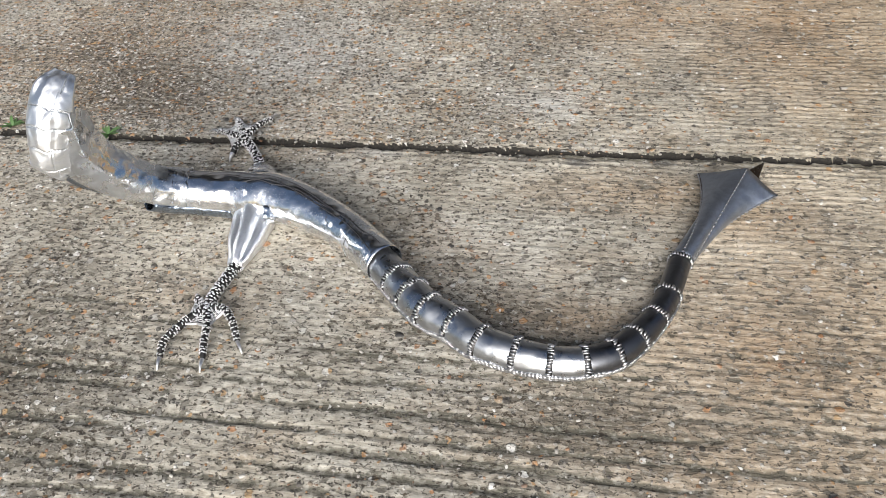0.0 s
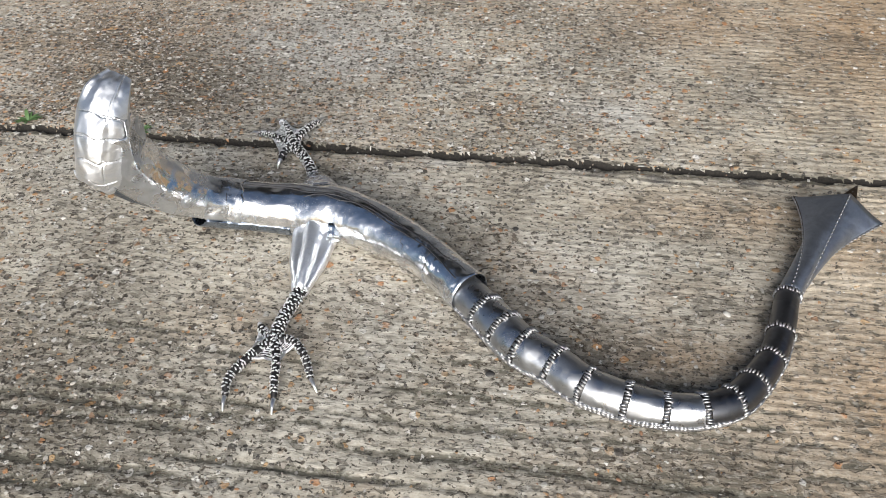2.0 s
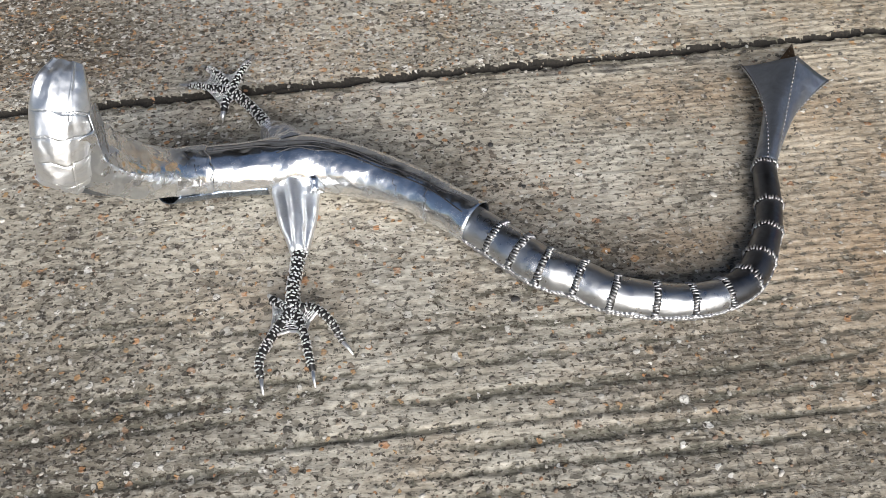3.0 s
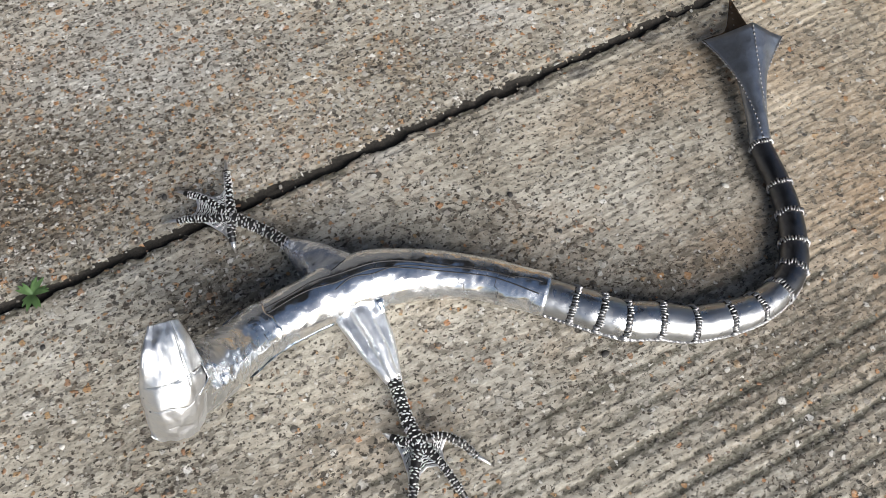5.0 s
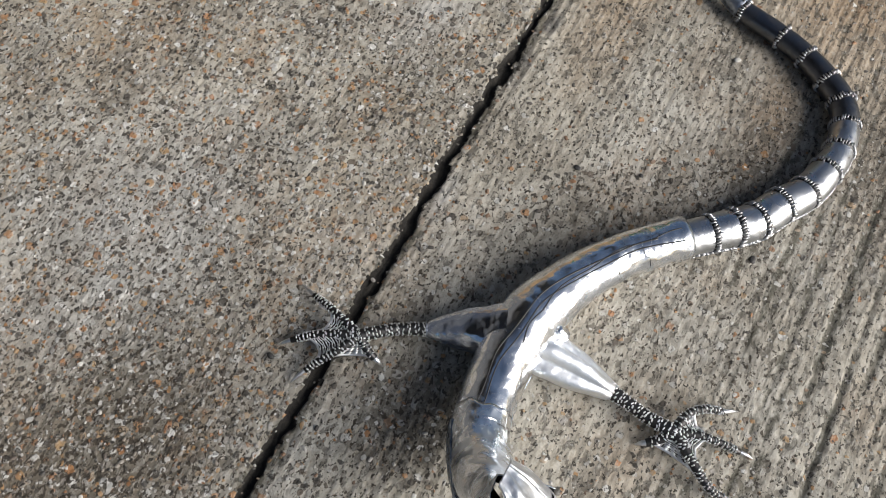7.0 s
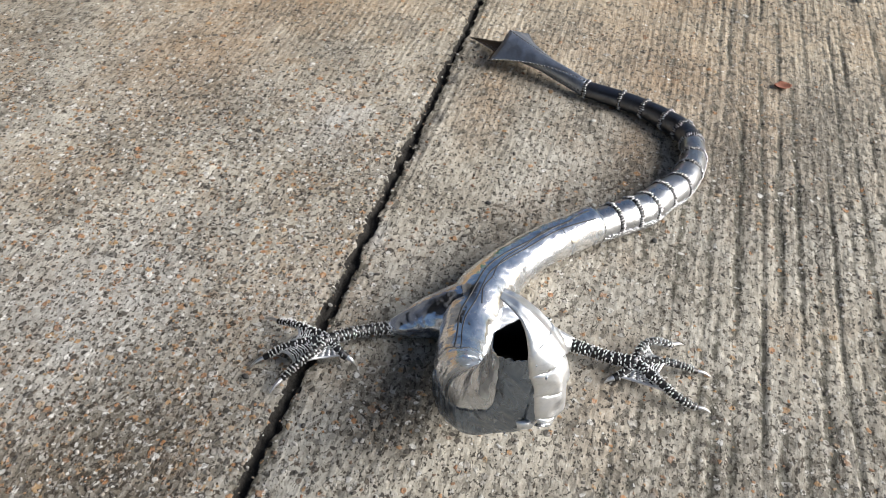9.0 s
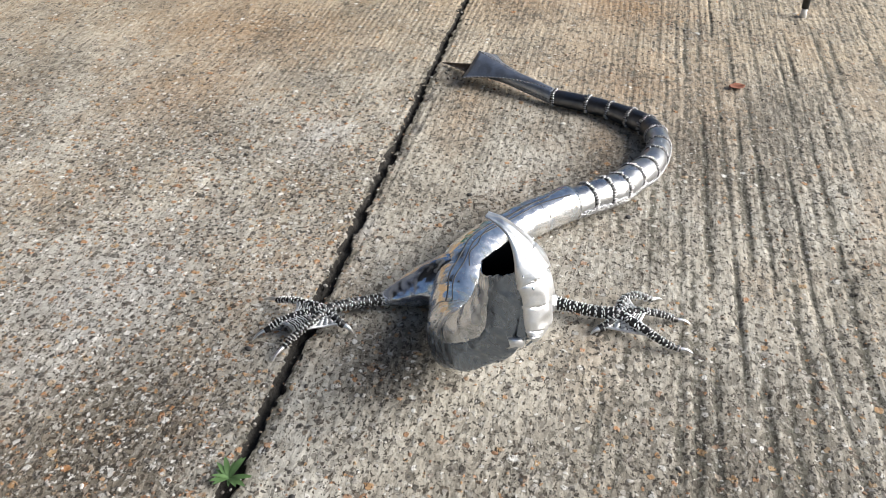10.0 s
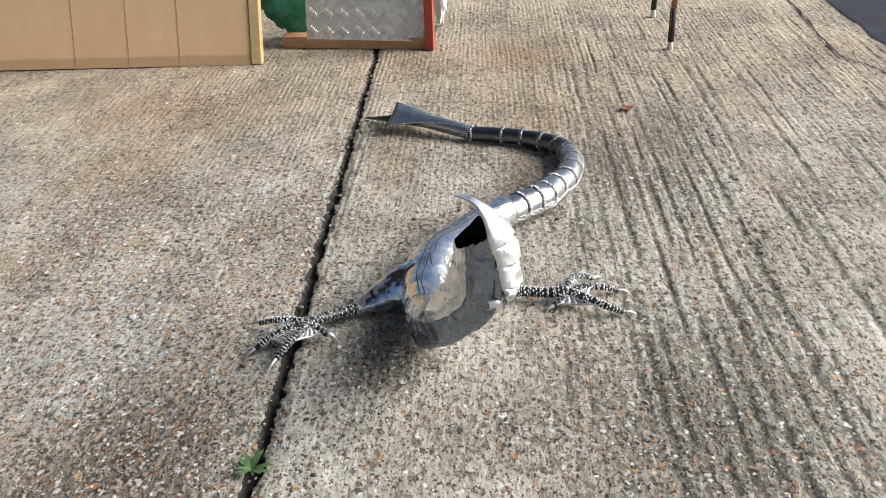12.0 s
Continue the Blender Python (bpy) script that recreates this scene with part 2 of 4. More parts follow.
def metal(name, color, rough, wave=0.4, tint=None, scratch=0.15, dark=(0.12, 0.12, 0.125), edge=0.03):
    """Sheet steel: uneven sheen, hammered waviness, fine scratches and duller tinted patches."""
    k = Mat(name)
    a = k.noise(38, 4, 0.6)
    b = k.noise(170, 3, 0.6, k.mapping((1, 1, 3)))
    patch = k.ramp(k.noise(26, 3 if edge < 0.1 else 6, 0.5 if edge < 0.1 else 0.7, None, 1.2), (0.49 - edge, 0.0), (0.49 + edge, 1.0))
    c = k.mix(k.math("MULTIPLY", patch, 0.55), color, tint or tuple(v * 0.72 for v in color))
    c = k.mix(k.math("MULTIPLY", k.ramp(b, (0.58, 0.0), (0.72, 1.0)), scratch), c, dark)
    r = k.math("ADD", k.math("MULTIPLY", patch, 0.10), k.math("ADD", rough - 0.08, k.math("MULTIPLY", a, 0.16)))
    nrm = k.bump(k.noise(34, 2, 0.45), wave, 0.004)
    nrm = k.bump(k.cells(55, k.mapping((1, 1, 1)), "SMOOTH_F1")[0], wave * 0.35, 0.004, nrm)
    nrm = k.bump(b, 0.08, 0.0006, nrm)
    return k.done(c, r, 1.0, nrm)


def plain(name, color, rough, metal_=0.0, scale=80.0, vary=0.25, bump=0.2, dist=0.001):
    k = Mat(name)
    n = k.noise(scale, 5, 0.6)
    m = k.noise(scale * 0.13, 3, 0.5)
    c = k.mix(k.math("MULTIPLY", k.ramp(n, (0.35, 1.0), (0.6, 0.0)), vary), color, tuple(v * 0.45 for v in color))
    c = k.mix(k.math("MULTIPLY", k.ramp(m, (0.4, 0.0), (0.7, 1.0)), vary), c, tuple(min(1, v * 1.35) for v in color))
    return k.done(c, rough, metal_, k.bump(n, bump, dist))


CONCRETE = concrete()
SOIL = soil()
# bluish patches of the polished sheet paint in its broken reflections
POLISHED = metal("polished_steel", (0.95, 0.96, 0.975), 0.16, 0.9, (0.58, 0.64, 0.73), edge=0.05)
HEAD_STEEL = metal("hammered_steel", (0.95, 0.96, 0.97), 0.36, 0.9, (0.76, 0.79, 0.84), edge=0.1)
CRUMPLED = metal("crumpled_steel", (0.93, 0.945, 0.965), 0.20, 1.3, (0.66, 0.71, 0.78), edge=0.06)
# near-black inner side of the head sheets: the hollow's shade put into the colour
INNER_SHADE = metal("black_inner_shade", (0.035, 0.036, 0.04), 0.5, 0.3)
MILL = metal("blue_grey_mill_steel", (0.31, 0.36, 0.43), 0.22, 2.0, (0.11, 0.14, 0.19), 0.3, edge=0.16)
# dark brown fin inside: shade and reflected concrete put into the colour
FIN_INNER_SHADE = metal("brown_inner_shade", (0.10, 0.075, 0.055), 0.5, 0.3)
BLUED = metal("heat_blued_steel", (0.86, 0.90, 0.96), 0.12, 1.3, (0.05, 0.15, 0.42), edge=0.12)
TAIL_DARK = metal("black_pipe_steel", (0.17, 0.175, 0.19), 0.30, 0.22)
TAIL_STEEL = metal("brushed_dark_steel", (0.56, 0.575, 0.60), 0.28, 0.55)
FIN_STEEL = metal("dark_plate_steel", (0.45, 0.49, 0.56), 0.38, 0.6, (0.22, 0.24, 0.28), edge=0.15)
BEAD = metal("weld_bead_steel", (0.76, 0.765, 0.775), 0.32, 0.1)
STITCH = metal("dull_bead_steel", (0.30, 0.30, 0.31), 0.45, 0.1)
RING_BEAD = metal("ring_weld_steel", (0.52, 0.52, 0.53), 0.36, 0.1)
GROUND_BEAD = metal("dark_weld_steel", (0.07, 0.068, 0.068), 0.45, 0.3)
CLAW = metal("bright_claw_steel", (0.82, 0.82, 0.83), 0.34, 0.1)
INK = plain("black_marker", (0.012, 0.012, 0.015), 0.6)


# ---- mesh helpers ----
def mesh_object(name, verts, faces, material, parent=None, label="", smooth=True):
    me = bpy.data.meshes.new(name)
    me.from_pydata([tuple(v) for v in verts], [], faces)
    me.update()
    for m in (material if isinstance(material, (list, tuple)) else [material]):
        me.materials.append(m)
    if smooth:
        me.polygons.foreach_set("use_smooth", [True] * len(me.polygons))
    ob = new(name, me)
    if parent:
        ob.parent = parent
    if label:
        ob["label"] = label
    return ob


def part(name, bm, material, parent, label="", smooth=True):
    me = bpy.data.meshes.new(name)
    bmesh.ops.recalc_face_normals(bm, faces=bm.faces[:])
    bm.to_mesh(me)
    bm.free()
    me.materials.append(material)
    if smooth:
        me.polygons.foreach_set("use_smooth", [True] * len(me.polygons))
    ob = new(name, me)
    if parent:
        ob.parent = parent
    if label:
        ob["label"] = label
    return ob


def thing(name, label, category, group="", kind=""):
    return tagged(new(name), label, category, group, kind)


def spline(ctrl, per=8):
    """Catmull-Rom through rows of any width."""
    p = np.array(ctrl, float)
    p = np.vstack([2 * p[0] - p[1], p, 2 * p[-1] - p[-2]])
    out = []
    for i in range(1, len(p) - 2):
        for j in range(per):
            t = j / per
            a, b, c, d = p[i - 1:i + 3]
            out.append(0.5 * (2 * b + (c - a) * t + (2 * a - 5 * b + 4 * c - d) * t * t + (3 * b - a - 3 * c + d) * t ** 3))
    out.append(p[-2])
    return np.array(out)


def frames_up(c):
    """Tangent, upward normal and side for each point of a lying curve; the side is t x up."""
    t = np.gradient(c, axis=0)
    t /= np.linalg.norm(t, axis=1)[:, None]
    up = np.array((0, 0, 1.0))
    n = up - t * (t @ up)[:, None]
    n /= np.linalg.norm(n, axis=1)[:, None]
    return t, n, np.cross(t, n)


def frames_turn(c, first):
    """Frames carried along the curve without twist."""
    t = np.gradient(c, axis=0)
    t /= np.linalg.norm(t, axis=1)[:, None]
    n = np.zeros_like(c)
    v = np.array(first, float)
    for i in range(len(c)):
        v = v - t[i] * (v @ t[i])
        v /= np.linalg.norm(v)
        n[i] = v
    return t, n, np.cross(t, n)


def tube(c, r, nseg=24, fr=None, lump=None, a0=0.0, a1=2 * math.pi, cap=(False, False)):
    """Vertices and faces of a skin round the curve c with radii r, over the angles a0 to a1."""
    t, n, s = fr if fr is not None else frames_up(c)
    whole = abs(a1 - a0 - 2 * math.pi) < 1e-6
    m = nseg if whole else nseg + 1
    ang = a0 + (a1 - a0) * np.arange(m) / nseg
    verts, faces = [], []
    for i in range(len(c)):
        for j, a in enumerate(ang):
            k = r[i] * (lump(i / (len(c) - 1), a) if lump else 1.0)
            verts.append(c[i] + k * (math.cos(a) * n[i] + math.sin(a) * s[i]))
    for i in range(len(c) - 1):
        for j in range(nseg):
            j2 = (j + 1) % m
            faces.append((i * m + j, i * m + j2, (i + 1) * m + j2, (i + 1) * m + j))
    for end, i in ((0, 0), (1, len(c) - 1)):
        if cap[end]:
            verts.append(c[i] + (0.35 * r[i]) * t[i] * (1 if end else -1))
            for j in range(nseg):
                q = (i * m + j, i * m + (j + 1) % m, len(verts) - 1)
                faces.append(q if end else q[::-1])
    return verts, faces


def join(*lots):
    verts, faces = [], []
    for v, f in lots:
        k = len(verts)
        verts += list(v)
        faces += [tuple(i + k for i in q) for q in f]
    return verts, faces


_b = bmesh.new()
bmesh.ops.create_icosphere(_b, subdivisions=1, radius=1.0)
ICO_V = np.array([v.co[:] for v in _b.verts])
ICO_V[:, 0] = np.sign(ICO_V[:, 0]) * np.abs(ICO_V[:, 0]) ** 0.45
ICO_F = [tuple(v.index for v in f.verts) for f in _b.faces]
_b.free()


def beads(rows):
    """Drops of weld: rows of place, long direction, outward direction, length, width, height."""
    verts, faces = [], []
    for p, d, o, l, w, h in rows:
        d = np.array(d) / np.linalg.norm(d)
        o = np.array(o) - d * np.dot(o, d)
        o /= np.linalg.norm(o)
        q = np.cross(d, o)
        k = len(verts)
        verts += list(np.array(p) + ICO_V[:, :1] * d * l / 2 + ICO_V[:, 1:2] * q * w / 2 + ICO_V[:, 2:] * o * h / 2)
        faces += [tuple(i + k for i in f) for f in ICO_F]
    return verts, faces


def thicken(ob, t, offset=-1.0):
    m = ob.modifiers.new("sheet", "SOLIDIFY")
    m.thickness, m.offset = t, offset
    return ob


def box(size, at=(0, 0, 0), bevel=0.0, segments=2):
    bm = bmesh.new()
    bmesh.ops.create_cube(bm, size=1.0)
    for v in bm.verts:
        v.co = Vector([v.co[i] * size[i] + at[i] for i in range(3)])
    if bevel:
        bmesh.ops.bevel(bm, geom=bm.edges[:], offset=bevel, segments=segments, affect="EDGES", profile=0.6)
    return bm


def value_noise(x, y, seed=0):
    """Smooth noise in 0..1 on arrays."""
    xi, yi = np.floor(x).astype(np.int64), np.floor(y).astype(np.int64)
    fx, fy = x - xi, y - yi
    fx, fy = fx * fx * (3 - 2 * fx), fy * fy * (3 - 2 * fy)

    def h(a, b):
        n = (a * 374761393 + b * 668265263 + seed * 974711) & 0x7FFFFFFF
        n = ((n ^ (n >> 13)) * 1274126177) & 0x7FFFFFFF
        return ((n ^ (n >> 16)) & 0xFFFF) / 65535.0

    return (h(xi, yi) * (1 - fx) + h(xi + 1, yi) * fx) * (1 - fy) + (h(xi, yi + 1) * (1 - fx) + h(xi + 1, yi + 1) * fx) * fy


# ---- the ground ----
def joint_y(x):
    """Where the joint between the two slabs runs."""
    return 0.1735 + 0.016 * x + 0.008 * (value_noise(x * 9 + 40, x * 0 + 3.3, 5) - 0.5)


def ground():
    def axis(lo, hi, step, far, extra=()):
        a = list(np.arange(lo, hi, step))
        g, p = step, a[-1]
        while p < far:
            g *= 1.22
            p += g
            a.append(p)
        g, p = step, lo
        while p > -far:
            g *= 1.22
            p -= g
            a.append(p)
        return np.array(sorted(set(np.round(a + list(extra), 5))))

    xs = axis(-1.0, 1.6, 0.0045, 60.0)
    ys = axis(-1.3, 0.75, 0.0040, 60.0, np.arange(0.135, 0.205, 0.0016))
    X, Y = np.meshgrid(xs, ys, indexing="ij")
    J = joint_y(X)
    near = np.exp(-np.maximum(0, np.hypot(X - 0.1, Y) - 1.6) ** 2)
    d = Y - J
    # brushed ridges: broad on the lower slab, fine on the upper one
    w = Y + 0.010 * (value_noise(X * 3.1, Y * 3.1, 1) - 0.5) + 0.003 * (value_noise(X * 14, Y * 14, 2) - 0.5)
    broad = np.zeros_like(X)
    dirt = np.zeros_like(X)
    rnd = np.random.RandomState(17)
    rows = [(-0.268, 0.45), (-0.296, 0.5), (-0.321, 0.75), (-0.346, 0.5), (-0.369, 0.7), (-0.391, 0.95), (-0.420, 1.05), (-0.455, 1.05), (-0.489, 0.95),
            (-0.518, 1.0), (-0.545, 0.9), (-0.602, 0.8), (-0.630, 0.9), (-0.664, 0.7), (-0.700, 0.9), (-0.733, 1.1)]
    gy = -0.733
    while gy > -1.25:
        gy -= rnd.uniform(0.026, 0.040)
        rows.append((gy, rnd.uniform(0.4, 0.85)))
    for gy, strong in rows:
        gl = gy + 0.010 * (value_noise(X * 1.7, X * 0 + gy * 40, 23) - 0.5) + 0.005 * (value_noise(X * 16, X * 0 + gy * 40, 24) - 0.5) + 0.004 * (value_noise(X * 60, X * 0 + gy * 40, 26) - 0.5)
        deep = strong * np.clip(2.2 * value_noise(X * 4 + 3, X * 0 + gy * 61, 25) - 0.35, 0.12, 1.2)
        deep = deep * np.clip((1.75 - X) / 0.9, 0, 1) * (0.55 + 0.9 * value_noise(X * 40, Y * 60, 27))
        wide = rnd.uniform(0.0045, 0.0075) * np.where(X > 0.25, 0.65, 1.0)
        g = np.exp(-((Y - gl) / wide) ** 2) * deep
        broad -= 2.2 * g
        dirt = np.maximum(dirt, np.clip(g, 0, 1))
    # one long straight score, slanting a little
    gl = -0.574 + 0.045 * np.clip(X + 0.15, -1, 0) + 0.004 * (value_noise(X * 20, X * 0 + 2.5, 28) - 0.5)
    g = np.exp(-((Y - gl) / 0.0034) ** 2) * np.clip((0.35 - X) / 0.2, 0, 1) * (0.7 + 0.6 * value_noise(X * 30, X * 0, 29))
    broad -= 2.6 * g
    dirt = np.maximum(dirt, np.clip(1.3 * g, 0, 1))
    comb = np.sin(w * 2 * np.pi / 0.0138 + 2 * value_noise(X * 2, Y * 11, 7))
    m_broad = np.clip((-0.20 - Y + 0.25 * (value_noise(X * 2.2 + 9, Y * 2.6, 3) - 0.5)) / 0.16, 0, 1) * (0.45 + 0.75 * value_noise(X * 4, Y * 30, 4))
    m_comb = 0.9 * np.clip(0.25 + 1.3 * (value_noise(X * 2.4 + 2, Y * 2.4, 8) - 0.35) + 0.5 * X, 0, 1)
    z = near * (0.0013 * m_broad * broad + 0.0006 * m_comb * comb)
    z += near * 0.0022 * (value_noise(X * 22, Y * 26, 11) - 0.5) + near * 0.0012 * (value_noise(X * 75, Y * 95, 12) - 0.5)
    z += near * 0.0008 * (value_noise(X * 150, Y * 160, 13) - 0.5)
    z += near * 0.004 * (value_noise(X * 3, Y * 3, 14) - 0.5)
    # worn shoulders of the joint, and the joint itself
    half = 0.0045 + 0.0045 * value_noise(X * 24, X * 0 + 7.7, 31) + 0.006 * np.clip(value_noise(X * 11, X * 0 + 1.1, 33) - 0.62, 0, 1) * 2
    half = half * (0.56 + 0.20 / (1 + np.exp((X + 0.1) / 0.06)))
    prof = np.clip((half + 0.0035 - np.abs(d + 0.010 * (value_noise(X * 60, Y * 60, 32) - 0.5) + 0.006 * (value_noise(X * 170, Y * 170, 35) - 0.5))) / 0.0045, 0, 1)
    z -= prof * (0.0055 + 0.006 * value_noise(X * 70, Y * 160, 34)) * np.where(np.abs(X) < 6, 1, 0)
    z -= 0.0022 * np.exp(-(d / 0.02) ** 2)
    dirt = np.maximum(dirt * (Y < -0.2), 0.42 * m_comb * np.clip(-comb - 0.1, 0, 1) * np.clip(X / 0.4, 0, 1) * (0.4 + 1.1 * value_noise(X * 22, Y * 40, 37)))
    dirt = np.maximum(dirt * near, 0.95 * np.exp(-(np.maximum(0, np.abs(d + 0.003) - half) / 0.010) ** 2) * np.clip(2.0 * value_noise(X * 13, Y * 13, 36) - 0.1, 0, 1))
    nx, ny = X.shape
    verts = np.stack([X, Y, z], axis=-1).reshape(-1, 3)
    idx = np.arange(nx * ny).reshape(nx, ny)
    quads = np.stack([idx[:-1, :-1], idx[1:, :-1], idx[1:, 1:], idx[:-1, 1:]], axis=-1).reshape(-1, 4)
    me = bpy.data.meshes.new("ground")
    me.vertices.add(len(verts))
    me.vertices.foreach_set("co", verts.ravel())
    me.loops.add(quads.size)
    me.loops.foreach_set("vertex_index", quads.ravel().astype(np.int32))
    me.polygons.add(len(quads))
    me.polygons.foreach_set("loop_start", np.arange(0, quads.size, 4, dtype=np.int32))
    me.polygons.foreach_set("loop_total", np.full(len(quads), 4, dtype=np.int32))
    inside = (prof[:-1, :-1] > 0.15) & (np.abs(X[:-1, :-1]) < 6)
    me.materials.append(CONCRETE)
    me.materials.append(SOIL)
    me.polygons.foreach_set("material_index", inside.reshape(-1).astype(np.int32))
    me.polygons.foreach_set("use_smooth", np.ones(len(quads), dtype=bool))
    me.update()
    me.attributes.new("dirt", "FLOAT", "POINT").data.foreach_set("value", dirt.ravel().astype(np.float32))
    me.validate()
    return tagged(new("ground", me), "weathered brushed concrete slabs with an open joint between them", "ground", kind="structure")


ground()


def road():
    k = Mat("damp_asphalt")
    n = k.noise(160, 4, 0.6)
    c = k.ramp(n, (0.3, (0.07, 0.068, 0.072)), (0.55, (0.12, 0.115, 0.122)), (0.8, (0.24, 0.235, 0.24)))
    m = k.done(c, k.ramp(k.noise(5, 4, 0.6), (0.35, 0.28), (0.65, 0.6)), 0.0, k.bump(n, 0.6, 0.002))
    v, f, xs = [], [], np.concatenate([np.linspace(-60, -1, 12), np.linspace(-0.9, 2.2, 90), np.linspace(2.4, 60, 12)])
    for i, q in enumerate(xs):
        e = -1.315 + 0.02 * float(value_noise(np.array([q * 9.0]), np.array([0.4]), 61)[0] - 0.5) + 0.06 * float(value_noise(np.array([q * 1.4]), np.array([4.4]), 62)[0] - 0.5)
        v += [(q, e, -0.004), (q, e - 0.012, 0.005), (q, -60.0, 0.005)]
        if i:
            a, b = 3 * i - 3, 3 * i
            f += [(a, a + 1, b + 1, b), (a + 1, a + 2, b + 2, b + 1)]
    tagged(mesh_object("road", v, f, m), "damp dark asphalt beside the concrete", "road", kind="structure")


def hair_crack():
    pts = spline([(1.75, -1.20, 0), (1.54, -1.181, 0), (1.25, -1.165, 0), (0.96, -1.146, 0), (0.86, -1.19, 0), (0.785, -1.216, 0), (0.70, -1.235, 0)], 12)
    v, f = [], []
    for i, q in enumerate(pts):
        w = 0.0016 + 0.003 * float(value_noise(np.array([i * 0.7]), np.array([2.0]), 71)[0])
        j = 0.008 * float(value_noise(np.array([i * 0.45]), np.array([8.0]), 72)[0] - 0.5)
        v += [(q[0], q[1] + j - w, 0.0022), (q[0], q[1] + j, 0.0026), (q[0], q[1] + j + w, 0.0022)]
        if i:
            a, b = 3 * i - 3, 3 * i
            f += [(a, a + 1, b + 1, b), (a + 1, a + 2, b + 2, b + 1)]
    tagged(mesh_object("slab_crack", v, f, SOIL), "dirt-filled crack across the concrete", "crack", kind="structure")


road()
hair_crack()

# ---- unseen dark wall and canopy, added to darken the steel's northern reflections ----
UNSEEN_WALL = plain("unseen_dark_wall", (0.055, 0.057, 0.062), 0.9, scale=30)
UNSEEN_ROOF = plain("unseen_dark_roof", (0.045, 0.05, 0.06), 0.8, scale=12)
tagged(part("unseen_wall_north", box((9.0, 0.2, 3.4), (-1.2, 3.0, 1.65)), UNSEEN_WALL, None, smooth=False), "unseen dark wall added to darken reflections from the north", "wall", kind="structure")
tagged(part("ceiling", box((9.0, 2.1, 0.12), (-1.2, 2.05, 3.4)), UNSEEN_ROOF, None, smooth=False), "unseen dark canopy added to darken reflections from above", "ceiling", kind="structure")


# ---- the steel creature ----
BODY = [  # x, y, z, radius from the raised neck to the open rear end
    (-0.520, -0.134, 0.165, 0.030), (-0.500, -0.118, 0.132, 0.0305), (-0.480, -0.097, 0.101, 0.0325), (-0.455, -0.076, 0.076, 0.0345),
    (-0.425, -0.060, 0.060, 0.0360), (-0.396, -0.052, 0.052, 0.0370), (-0.356, -0.047, 0.046, 0.0385), (-0.317, -0.045, 0.044, 0.0405),
    (-0.275, -0.047, 0.044, 0.0425), (-0.235, -0.056, 0.043, 0.0405), (-0.172, -0.083, 0.041, 0.0345), (-0.121, -0.115, 0.040, 0.0315),
    (-0.084, -0.148, 0.041, 0.0312), (-0.048, -0.182, 0.042, 0.0311)]
TAIL = [  # centre and radius at each ring of weld
    (-0.072, -0.160, 0.039, 0.0245), (-0.023, -0.210, 0.038, 0.0262), (0.004, -0.237, 0.037, 0.0270), (0.031, -0.261, 0.034, 0.0265),
    (0.074, -0.283, 0.031, 0.0258), (0.114, -0.308, 0.028, 0.0245), (0.165, -0.323, 0.026, 0.0235), (0.212, -0.329, 0.024, 0.0220),
    (0.258, -0.323, 0.023, 0.0210), (0.297, -0.304, 0.022, 0.0205), (0.324, -0.272, 0.021, 0.0200), (0.350, -0.229, 0.020, 0.0180),
    (0.368, -0.182, 0.019, 0.0175), (0.386, -0.110, 0.018, 0.0165), (0.399, -0.070, 0.020, 0.0165)]


